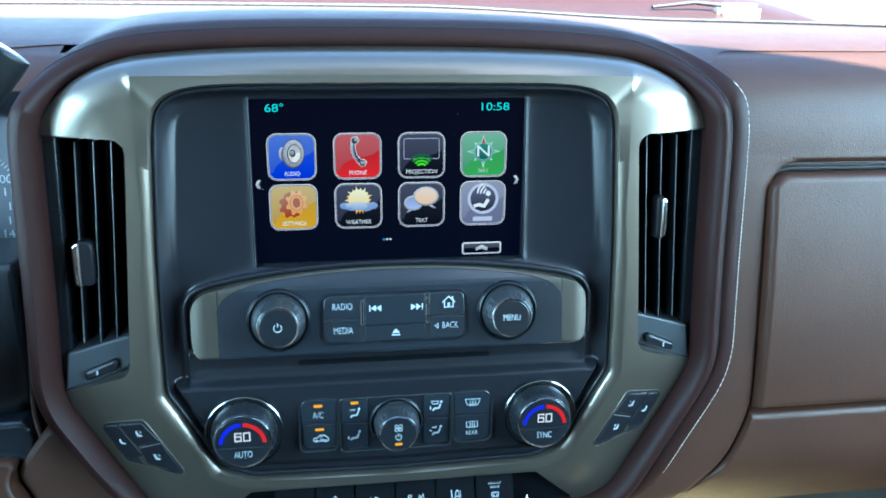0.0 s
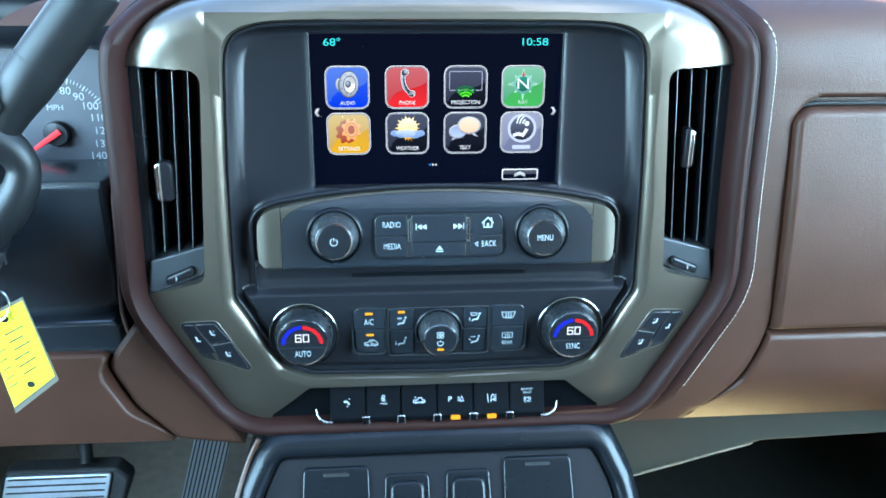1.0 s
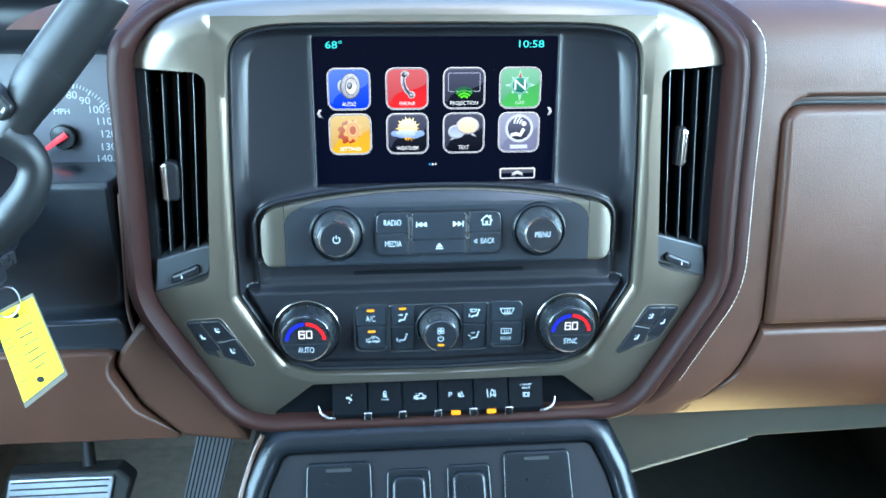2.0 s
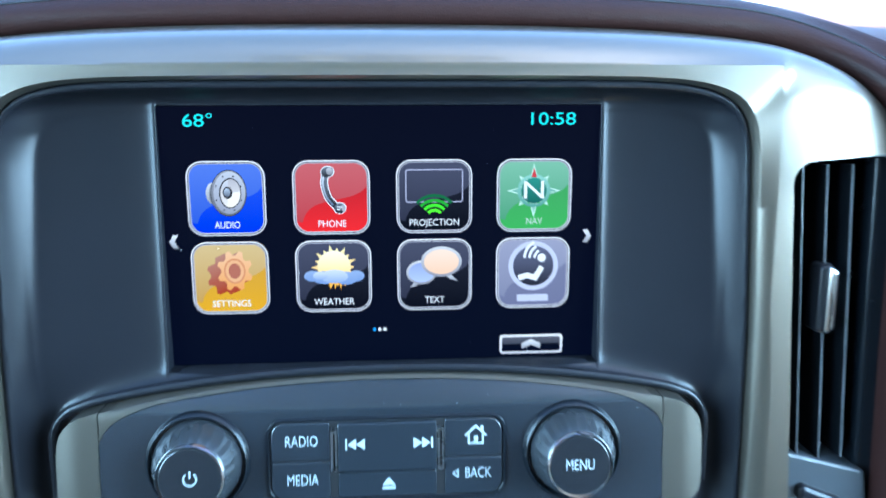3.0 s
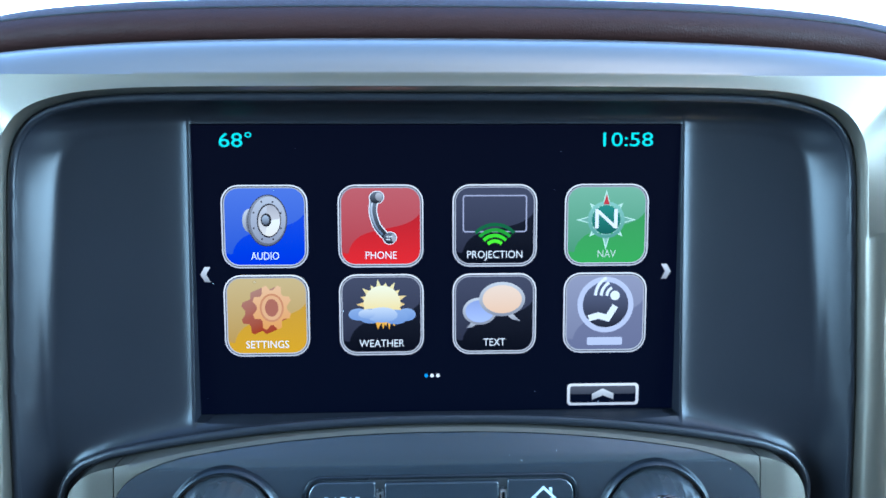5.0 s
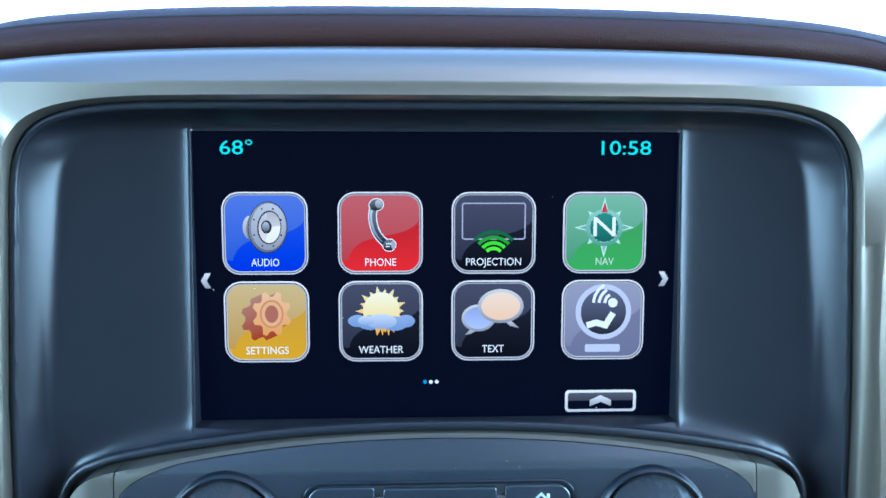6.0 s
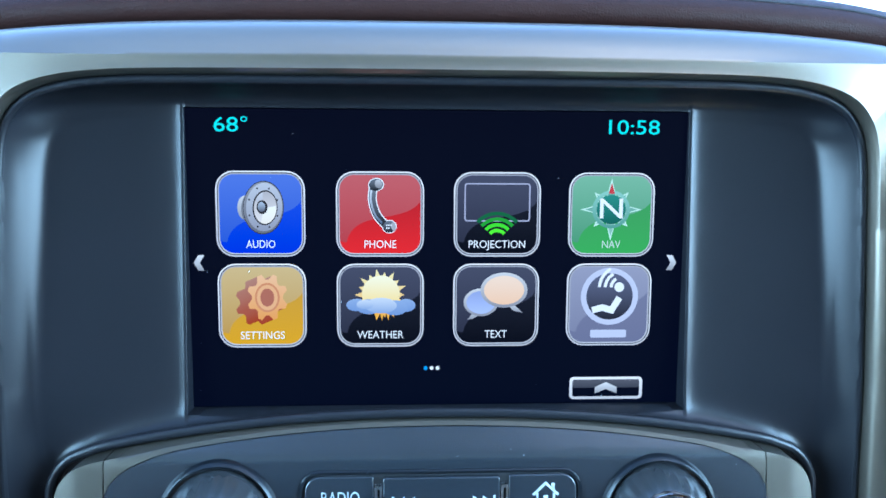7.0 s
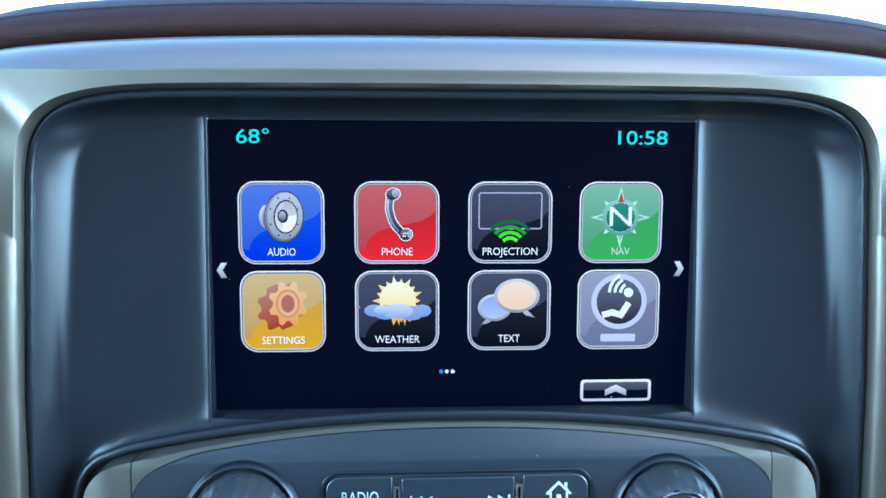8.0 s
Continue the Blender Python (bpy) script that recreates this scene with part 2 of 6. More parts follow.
def lathe(cx, cz, profile, n=64, bm=None, ribs=0, depth=0.0):
    """A body turned about the y axis through (cx, cz); profile of (radius, y), from the back to the front."""
    bm = bm or bmesh.new()
    rs = []
    for k, (r, y) in enumerate(profile):
        ring = []
        for i in range(n):
            a = 2 * math.pi * i / n
            q = r - (depth if ribs and 0 < k < len(profile) - 1 and (i * ribs * 2 // n) % 2 else 0)
            ring.append(Vector((cx + q * math.cos(a), y, cz + q * math.sin(a))))
        rs.append(ring)
    loops(bm, rs)
    return bm


def ribbon(pts, w, front, back=None, closed=False, bm=None):
    """A flat band of width w along points (x, z)."""
    bm = bm or bmesh.new()
    back = front + 0.08 if back is None else back
    pts = [Vector(p) for p in pts]
    n, left, right = len(pts), [], []
    for i, p in enumerate(pts):
        a = pts[i - 1] if closed or i else None
        b = pts[(i + 1) % n] if closed or i < n - 1 else None
        dirs = [d.normalized() for d in ((p - a) if a is not None else None, (b - p) if b is not None else None) if d is not None and d.length > 1e-6]
        nn = sum((Vector((-d.y, d.x)) for d in dirs), Vector((0, 0))).normalized()
        k = max(0.45, nn.dot(Vector((-dirs[0].y, dirs[0].x))))
        left.append(p + nn * (w / 2 / k))
        right.append(p - nn * (w / 2 / k))
    if closed:
        return hoop(left, right, front, back, bm)
    return slab(left + right[::-1], front, back, 0, bm)


def tube(pts, radii, n=20, bm=None, squash=1.0):
    """A round bar along points in space, with a radius at each."""
    bm = bm or bmesh.new()
    pts = [Vector(p) for p in pts]
    rs, up = [], Vector((0, -1, 0.01))
    for i, p in enumerate(pts):
        d = (pts[min(i + 1, len(pts) - 1)] - pts[max(i - 1, 0)]).normalized()
        u = d.cross(up).normalized()
        v = u.cross(d).normalized()
        rs.append([p + u * radii[i] * math.cos(2 * math.pi * k / n) + v * radii[i] * squash * math.sin(2 * math.pi * k / n) for k in range(n)])
    loops(bm, rs)
    return bm


def spline(pts, n):
    """Points along a smooth line through the given ones."""
    pts = [Vector(p) for p in pts]
    out = []
    for i in range(len(pts) - 1):
        p0, p1, p2, p3 = pts[max(i - 1, 0)], pts[i], pts[i + 1], pts[min(i + 2, len(pts) - 1)]
        for k in range(n):
            t = k / n
            out.append(0.5 * (2 * p1 + (p2 - p0) * t + (2 * p0 - 5 * p1 + 4 * p2 - p3) * t * t + (3 * p1 - p0 - 3 * p2 + p3) * t ** 3))
    return out + [pts[-1]]


def smooth(t):
    t = min(1.0, max(0.0, t))
    return t * t * (3 - 2 * t)


def field(xs, zlo, zhi, depth, nz, back, bm=None):
    """A closed plate whose front follows depth(x, z), between the lines zlo(x) and zhi(x)."""
    bm = bm or bmesh.new()
    grid = []
    for x in xs:
        a, b = zlo(x), zhi(x)
        grid.append([bm.verts.new((x, depth(x, a + (b - a) * k / nz), a + (b - a) * k / nz)) for k in range(nz + 1)])
    for c, d in zip(grid, grid[1:]):
        for k in range(nz):
            bm.faces.new((c[k], d[k], d[k + 1], c[k + 1]))
    rim = grid[0][:] + [c[-1] for c in grid[1:]] + grid[-1][-2::-1] + [c[0] for c in grid[-2:0:-1]]
    low = [bm.verts.new((v.co.x, back, v.co.z)) for v in rim]
    for i in range(len(rim)):
        j = (i + 1) % len(rim)
        bm.faces.new((rim[i], rim[j], low[j], low[i]))
    bm.faces.new(low)
    return bm


def letters(text, x, z, front, height, wide=1.0, thick=0.06, anchor="CENTER", weight=0.0, turn=0.0):
    """A mesh of letters in mm of the drawing, standing on the depth `front`."""
    cu = bpy.data.curves.new("letters", "FONT")
    cu.body, cu.align_x, cu.align_y = text, anchor, "CENTER"
    cu.size, cu.extrude, cu.offset, cu.resolution_u = height * 1.42, thick, weight * height, 3
    tmp = new("letters", cu)
    me = bpy.data.meshes.new_from_object(tmp.evaluated_get(bpy.context.evaluated_depsgraph_get()))
    bpy.data.objects.remove(tmp)
    bpy.data.curves.remove(cu)
    me.transform(Matrix.Translation((x, front, z)) @ Matrix.Rotation(-radians(turn), 4, "Y") @ Matrix.Rotation(math.pi / 2, 4, "X") @ Matrix.Diagonal((wide, 1, 1, 1)))
    me.materials.clear()
    return me


def text_part(name, text, x, z, front, height, material, parent, label="", **more):
    me = letters(text, x, z, front, height, **more)
    me.transform(Matrix.Translation(-ORG[parent.name]) @ Matrix.Scale(0.001, 4))
    return link(name, me, material, parent, label, True)


def glyph(shapes, x, z, front, k=1.0):
    """A small printed sign from lines, discs, rings and outlines, scaled by k about (x, z)."""
    bm = bmesh.new()
    for i, (sort, *a) in enumerate(shapes):
        y = front - 0.012 * i
        place = lambda pts: [Vector((x + k * p[0], z + k * p[1])) for p in pts]  # noqa: E731
        if sort == "line":
            ribbon(place(a[0]), a[1] * k, y, front + 0.1, False, bm)
        elif sort == "loop":
            ribbon(place(a[0]), a[1] * k, y, front + 0.1, True, bm)
        elif sort == "fill":
            slab(place(a[0]), y, front + 0.1, 0, bm)
        elif sort == "disc":
            slab(oval(x + k * a[0], z + k * a[1], k * a[2], k * a[2], 16), y, front + 0.1, 0, bm)
        elif sort == "ring":
            ribbon(oval(x + k * a[0], z + k * a[1], k * a[2], k * a[2], 20), k * a[3], y, front + 0.1, True, bm)
    return bm


def cut(ob, outlines, front=-90.0, back=80.0):
    """Cuts openings with these outlines right through a part."""
    org = Matrix.Translation(-ORG[ob.name]) @ Matrix.Scale(0.001, 4)
    bm = bmesh.new()
    for poly in outlines:
        slab(poly, front, back, 0, bm)
    bmesh.ops.recalc_face_normals(bm, faces=bm.faces)
    me = bpy.data.meshes.new("cutter")
    bm.to_mesh(me)
    bm.free()
    me.transform(org)
    knife = new("cutter", me)
    knife.parent = ob.parent
    mod = ob.modifiers.new("cut", "BOOLEAN")
    mod.operation, mod.object, mod.solver = "DIFFERENCE", knife, "EXACT"
    bpy.context.view_layer.update()
    done = bpy.data.meshes.new_from_object(ob.evaluated_get(bpy.context.evaluated_depsgraph_get()))
    ob.modifiers.clear()
    old, ob.data = ob.data, done
    bpy.data.objects.remove(knife)
    bpy.data.meshes.remove(old)
    done.polygons.foreach_set("use_smooth", [True] * len(done.polygons))
    done.set_sharp_from_angle(angle=radians(38))
    return ob

# ---- large structure: dashboard, rim, centre stack ----
MIDZ = -78.0
INNER = [(v.x, v.y, 0) for v in spline([(40, 62.0, 0), (80, 61.9, 0), (104, 61.3, 0), (120, 59.4, 0), (131.5, 55.4, 0), (138.3, 48.5, 0), (141.5, 38, 0), (143, 18, 0), (146, -40, 0)], 4)] + [(147.5, -131, 14), (115, -187, 18), (96, -194.5, 24), (0, -196.5, 0)]
OUTER = [(v.x, v.y, 0) for v in spline([(0, 83.0, 0), (55, 82.7, 0), (105, 81.3, 0), (143, 78.5, 0), (162, 75.2, 0), (178, 69.3, 0), (190, 61.5, 0), (200, 49, 0), (204.7, 36, 0), (206.3, 10, 0), (207.6, -50, 0)], 4)] + [(210.5, -130, 60), (151, -233.5, 40), (0, -234.5, 0)]


def both(half):
    """A full outline from its right half, listed from the top down."""
    return half + [(-x, z, r) for x, z, r in half[::-1] if x > 0]


def reach(poly, a):
    """How far an outline lies from the middle of the stack in the direction a."""
    d, o, best = Vector((math.cos(a), math.sin(a))), Vector((0, MIDZ)), 0
    for i in range(len(poly)):
        p, q = poly[i - 1], poly[i]
        e = q - p
        den = d.x * e.y - d.y * e.x
        if abs(den) < 1e-9:
            continue
        w = p - o
        s, t = (w.x * e.y - w.y * e.x) / den, (w.x * d.y - w.y * d.x) / den
        if s > 0 and -1e-6 <= t <= 1 + 1e-6:
            best = max(best, s)
    return best


def inside_of(poly, gx, gz):
    """How far the points of a grid lie inside an outline; negative outside."""
    best, odd = np.full(gx.shape, 1e9), np.zeros(gx.shape, bool)
    for i in range(len(poly)):
        p, q = poly[i - 1], poly[i]
        ex, ez = q.x - p.x, q.y - p.y
        if ex * ex + ez * ez < 1e-9:
            continue
        t = np.clip(((gx - p.x) * ex + (gz - p.y) * ez) / (ex * ex + ez * ez), 0, 1)
        best = np.minimum(best, np.hypot(gx - p.x - t * ex, gz - p.y - t * ez))
        if abs(ez) > 1e-9:
            odd ^= ((p.y > gz) != (q.y > gz)) & (gx < p.x + ex * (gz - p.y) / ez)
    return np.where(odd, best, -best)


def ease(t):
    t = np.clip(t, 0, 1)
    return t * t * (3 - 2 * t)


def quarter(t):
    """A quarter-round hollow: 1 at the wall, 0 where it meets the floor."""
    return 1 - np.sqrt(1 - (1 - np.clip(t, 0, 1)) ** 2)


OUT_A, OUT_B = fillet(both([(0, 62, 0)] + INNER), 12), fillet(both(OUTER), 12)
NTURN = 720
TURNS = [math.pi / 2 - 2 * math.pi * k / NTURN for k in range(NTURN)]
RA, RB = [reach(OUT_A, a) for a in TURNS], [reach(OUT_B, a) for a in TURNS]


def top_share(z):
    return smooth((z - 42) / 38)


stack = thing("center_stack", (0, -10, -234), "silver centre stack bezel with black plastic surround in a leather dashboard", "dashboard panel")
def dome(x, z, w):
    """Depth of the bezel's convex face: it rolls back steeply along the top (w = 1) and gently down the sides (w = 0)."""
    d = np.maximum(0.0, inside_of(OUT_B, x, z))
    t = np.clip(d / 21, 0, 1)
    over = 9 - 24 * np.sqrt(1 - (1 - t) ** 5) - 0.42 * np.minimum(d, 21)
    beside = -15 - 10.6 * (1 - (1 - np.clip(d / 52, 0, 1)) ** 2)
    return over * w + beside * (1 - w)


co, si, ra, rb = np.cos(TURNS), np.sin(TURNS), np.array(RA), np.array(RB)
share = ease((MIDZ + rb * si - 42) / 38)
# flat inner border with mitred upper corners
rp = np.minimum(150.8 / np.maximum(1e-6, np.abs(co)), 145.2 / np.maximum(1e-6, si))
low = ease((-10 - (MIDZ + ra * si)) / 60)
rp = rp * (1 - low) + (ra + 8) * low
sections = []
for r, deep in ((ra, 14.0), (ra, -14.0), (ra + 0.2, -19.5), (ra + 0.8, -22.4), (ra + 1.9, -23.8)):
    sections.append((r, np.full(NTURN, deep)))
on_crease = dome(rp * co, MIDZ + rp * si, share)
over_top = ease((MIDZ + rp * si - 50) / 14) * (1 - low)
crease = -22.3 * over_top + on_crease * (1 - over_top)
for q in (-0.35, 0.35):
    sections.append((rp + q, crease))
for q in (0.08, 0.18, 0.3, 0.42, 0.54, 0.66, 0.76, 0.84, 0.9, 0.95, 0.98, 1.0):
    r = rp + 0.35 + (rb - 0.5 - rp) * q
    sections.append((r, dome(r * co, MIDZ + r * si, share) + (crease - on_crease) * (1 - q) ** 2))
edge_y = dome(rb * co, MIDZ + rb * si, share)
sections += [(rb + 1.5, edge_y + 4), (rb + 1.5, np.full(NTURN, 14.0))]
sections = [[Vector((float(r[k] * co[k]), float(y[k]), float(MIDZ + r[k] * si[k]))) for k in range(NTURN)] for r, y in sections]
bm = bmesh.new()
vs = loops(bm, sections, False, False)
for i in range(NTURN):
    bm.faces.new((vs[-1][i], vs[-1][(i + 1) % NTURN], vs[0][(i + 1) % NTURN], vs[0][i]))
bezel = part("bezel", bm, SILVER, stack, "glossy satin silver bezel", angle=24)
VENT_HOLE = [(156, 31, 9), (222, 35, 0), (222, -132, 0), (166, -115.5, 9)]
SWITCH_HOLE = [(-97, -204, 3), (98, -204, 3), (128, -231, 6), (128, -262, 0), (-128, -262, 0), (-128, -231, 6)]
cut(bezel, [fillet(VENT_HOLE), fillet([(-x, z, r) for x, z, r in VENT_HOLE]), fillet(SWITCH_HOLE)])


def arch(x):
    """The arched top line of the radio panel."""
    return -51.0 - 10.0 * (abs(x) / 112.0) ** 2.2


def steps(stops):
    """A row of numbers from (start, step) pairs; the last pair ends it."""
    out = []
    for (p, h), (q, _) in zip(stops, stops[1:]):
        n = max(1, round((q - p) / h))
        out += [p + (q - p) * k / n for k in range(n)]
    return out + [stops[-1][0]]


half = steps([(0, 1.6), (84, 0.6), (86.4, 0.3), (97, 1.0), (110, 0.7), (150, 1)])
cols = [-v for v in half[:0:-1]] + half
rows = steps([(-199, 0.9), (-110, 1.0), (-72, 0.4), (-48, 1.0), (48, 0.4), (65, 1)])
cols, rows = sorted(set(cols + [-87.3, -87.0, 87.0, 87.3])), sorted(set(rows + [-52.8, -52.5, 52.5, 52.8]))
gx, gz = np.meshgrid(np.array(cols), np.array(rows))
ax, far = np.abs(gx), inside_of(OUT_A, gx, gz)
# wings beside the screen, with a hollow wall at their outer edge and under the hood
y = -0.6 - 6.2 * np.clip((50 - gz) / 110, 0, 1.4)
y -= 7.5 * np.clip((ax - 90) / 46, 0, 1) ** 1.6 * ease((gz + 82) / 40)
hood_share = ease((gz - 44) / 10)
wall = (1 - np.clip((far - 2.2) / 10.5, 0, 1)) ** 2 * (1 - hood_share) + quarter((far - 2.2) / 7.0) * hood_share
y = y + (-19.5 - y) * wall
# low rounded lip along the screen's sides
y -= 0.8 * np.exp(-np.maximum(0, ax - 88.0) / 2.6) * np.sqrt(np.clip((ax - 86.9) / 1.3, 0, 1)) * ease((57 - gz) / 5)
y = np.where((ax < 87.15) & (np.abs(gz) < 52.65), 5.0, y)
# hollow down to the frame in which the radio panel sits
e = np.clip((ax - 112) / 20.5, 0, 1)
brow = -51.0 - 10.0 * (np.minimum(ax, 120) / 112.0) ** 2.2 + 0.6 - (1 - np.sqrt(1 - e ** 2.6)) * 17
above = np.maximum(ax - 132.5, gz - np.minimum(brow, -52.7))
fill = np.exp(-np.clip(above, 0, None) / 2.6) * ((ax > 87.15) | (np.abs(gz) > 52.65))
y = np.where(y > -11.6, y + (-11.6 - y) * fill, y)
low = ease((0.4 - above) / 1.4)
y = y * (1 - low) + low * (-12.6 - 2.9 * ease((-104 - gz) / 4))
# shallow valley with the disc slot, then the raised climate block
y += np.where(gz < -105, 3.0 * ease((-105 - gz) / 4) * (1 - ease((-119 - gz) / 6)) * ease((132 - ax) / 10), 0)
block = ease(np.minimum(far - 5.0, -124.5 - gz) / 5.5)
y = y * (1 - block) + block * (-22.5 + 3.5 * ease((-135 - gz) / 60))
# rolled edge along the silver; beyond it the sheet runs on behind the bezel
y = np.maximum(y, -17.2 - 2.3 * ease((far - 0.2) / 1.6) - 20 * ease((far - 1.8) / 3))
y = np.where(far > -3, y, -12.0)
bm = bmesh.new()
grid = [[bm.verts.new((cols[i], float(y[j, i]), rows[j])) for i in range(len(cols))] for j in range(len(rows))]
for c, d in zip(grid, grid[1:]):
    for k in range(len(cols) - 1):
        bm.faces.new((c[k], c[k + 1], d[k + 1], d[k]))
part("surround", bm, BLACK, stack, "soft black plastic surround", angle=50)



def brow_z(x):
    """Height of the rim over the radio panel."""
    q = min(1.0, max(0.0, (abs(x) - 112) / 20.5))
    return arch(max(-120.0, min(120.0, x))) + 0.2 - (1 - math.sqrt(max(0.0, 1 - q ** 2.6))) * 17


line = [(x, -13.6, brow_z(x)) for x in [-132.4, -132.1, -131.4, -130.2, -128.5, -126.5] + [-124 + 4 * k for k in range(63)] + [126.5, 128.5, 130.2, 131.4, 132.1, 132.4]]
line = [(-132.5, -13.6, -104 + 3 * k) for k in range(8)] + line + [(132.5, -13.6, -83 - 3 * k) for k in range(8)]
part("ledge", tube(line, [1.7] * len(line), 12), BLACK, stack, "thin black rim round the radio panel", angle=60)
part("disc_slot", slab(rrect(-63, -119.2, 65, -115.8, 1.0), -13.4, -9, 0), KEY_BLACK, stack, "narrow dark disc slot")

# brown leather dashboard
dash = thing("dashboard", (0, 150, -250), "brown leather dashboard with a padded rim and cream stitching", "dashboard", kind="structure")
RIM_TOP = [(0, 26), (0.2, 18), (1.0, 13.5), (3, 10.5), (6, 9.5), (9, 10.5), (12, 13.5), (14.5, 17.5), (16.6, 21.5), (18.0, 25), (18.8, 28), (18.6, 29.8), (17.6, 30.6), (14, 31)]
RIM_RIGHT = [(0, -6), (0.4, -17), (2.2, -25), (5.5, -30.5), (9.5, -30.5), (12.5, -27), (14, -23.6), (15, -23.0), (16.5, -23.9), (21, -24.3), (26.0, -23.2), (27.6, -21.8), (28.2, -19.0), (28.3, -8)]
RIM_LEFT = [(0, -6), (0.4, -17), (2.6, -25), (6.5, -31), (11, -30.5), (14, -26), (15.2, -20), (15.8, -14), (16.2, -8), (16.8, 4), (17.4, 16), (18, 30), (18.6, 50), (19, 90)]
RIM_LOW = [(0, -6), (0.4, -16), (2.0, -22), (5, -25.5), (8.5, -25.5), (11.5, -22), (12.8, -18), (13.2, -14), (13.5, -9), (13.8, -4), (14, 4), (14.2, 12), (14.4, 24), (15, 40)]


def even(poly, n):
    """n points at even steps along a closed outline, and the way outwards at each."""
    pts = poly + poly[:1]
    far = [0.0]
    for p, q in zip(pts, pts[1:]):
        far.append(far[-1] + (q - p).length)
    out, i = [], 0
    for k in range(n):
        d = far[-1] * k / n
        while far[i + 1] < d:
            i += 1
        out.append(pts[i].lerp(pts[i + 1], (d - far[i]) / max(1e-9, far[i + 1] - far[i])))
    ways = []
    for k in range(n):
        e = out[(k + 3) % n] - out[k - 3]
        ways.append(Vector((-e.y, e.x)).normalized())
    return out, ways


bead, _ = even(shrink(OUT_A, 1.3), 300)
part("edge_bead", tube([(p.x, -18.2, p.y) for p in bead + bead[:1]], [1.5] * 301, 10), BLACK, stack, "thin black bead inside the silver bezel", angle=60)
NRIM = 440
rim_path, rim_way = even(OUT_B, NRIM)
rim_rings = [[] for _ in RIM_TOP]
for p0, way in zip(rim_path, rim_way):
    x, z = p0
    up, down = top_share(z), smooth((-165 - z) / 60)
    right = smooth((x + 30) / 60) if abs(x) < 30 else (1.0 if x > 0 else 0.0)
    fade = smooth((x - 105) / 70)
    for k in range(len(RIM_TOP)):
        mid = Vector(RIM_RIGHT[k]) * right + Vector(RIM_LEFT[k]) * (1 - right)
        low = Vector(RIM_LOW[k]) * (1 - fade) + Vector(RIM_RIGHT[k]) * fade if x > 0 else Vector(RIM_LOW[k])
        p = mid * (1 - up) * (1 - down) + Vector(RIM_TOP[k]) * up + low * down * (1 - up)
        q = p0 + way * p[0]
        rim_rings[k].append(Vector((q.x, p[1], q.y)))
bm = bmesh.new()
loops(bm, rim_rings, False, False)
part("padded_rim", bm, LEATHER_RIM, dash, "dark brown leather rim", angle=60)
# dark seam between the roll and the outer band
seam = [rim_rings[6][i].lerp(rim_rings[7][i], 0.5) for i in range(NRIM) if rim_path[i].y > -205]
turn_at = next(i for i in range(1, len(seam)) if (seam[i] - seam[i - 1]).length > 40)
seam = seam[turn_at:] + seam[:turn_at]
part("seam", tube(seam, [0.6] * len(seam), 8), BLACK_DEEP, dash, "dark seam behind the padded roll")
# stitches beside the rim
bm = bmesh.new()
run = 0.0
for i in range(NRIM):
    z = rim_path[i].y
    if not (rim_path[i].x > 0 and -200 < z < 52):
        continue
    j = (i + 1) % NRIM
    p, q = rim_rings[10][i].lerp(rim_rings[11][i], 0.4), rim_rings[10][j].lerp(rim_rings[11][j], 0.4)
    m0, m1 = p.lerp(q, 0.05), p.lerp(q, 0.82)
    tube([m0 + Vector((0, 0.15, 0)), (m0 + m1) / 2 + Vector((0, -0.45, 0)), m1 + Vector((0.35, 0.15, 0))], [0.2, 0.32, 0.2], 6, bm)
ob = part("stitching", bm, THREAD, dash, "cream stitching")
tagged(ob, kind="stuff")


def across(profile, x0, x1, n, lift=None):
    """A skin with a section of (y, z) drawn out along x."""
    bm = bmesh.new()
    g = lift or (lambda x, y: 0.0)
    rows = [[bm.verts.new((x0 + (x1 - x0) * k / n, p[0], p[1] + g(x0 + (x1 - x0) * k / n, p[0]))) for p in profile] for k in range(n + 1)]
    for c, d in zip(rows, rows[1:]):
        for k in range(len(profile) - 1):
            bm.faces.new((c[k], d[k], d[k + 1], c[k + 1]))
    return bm


def outer_half(z):
    """Half the width of the silver bezel at a height."""
    best = 0.0
    for i in range(len(OUT_B)):
        p, q = OUT_B[i - 1], OUT_B[i]
        if min(p.y, q.y) <= z <= max(p.y, q.y) and abs(q.y - p.y) > 1e-6:
            best = max(best, p.x + (q.x - p.x) * (z - p.y) / (q.y - p.y))
    return best


# section of the dash from the glovebox up over the edge: (y, z)
DASH_LINE = [(v.x, v.y) for v in spline([(25, 12, 0), (-8, 9.5, 0), (-19, 12, 0), (-20.5, 18, 0), (-20, 38, 0), (-15, 56, 0), (-3, 70, 0), (20, 82, 0), (46, 89, 0)], 6)]
TOP_LINE = [(v.x, v.y) for v in spline([(20, 82, 0), (46, 89, 0), (90, 96.5, 0), (150, 103, 0), (300, 114, 0), (440, 122, 0)], 8)]


def line_at(line, v, axis):
    """Reads a section: the depth at a height (axis 1) or the height at a depth (axis 0)."""
    for p, q in zip(line, line[1:]):
        if min(p[axis], q[axis]) <= v <= max(p[axis], q[axis]) and p[axis] != q[axis]:
            t = (v - p[axis]) / (q[axis] - p[axis])
            return p[1 - axis] + (q[1 - axis] - p[1 - axis]) * t
    return line[-1][1 - axis]


CREST = sorted((p.x, p.y, p.z) for p in rim_rings[11] if p.z > 70)


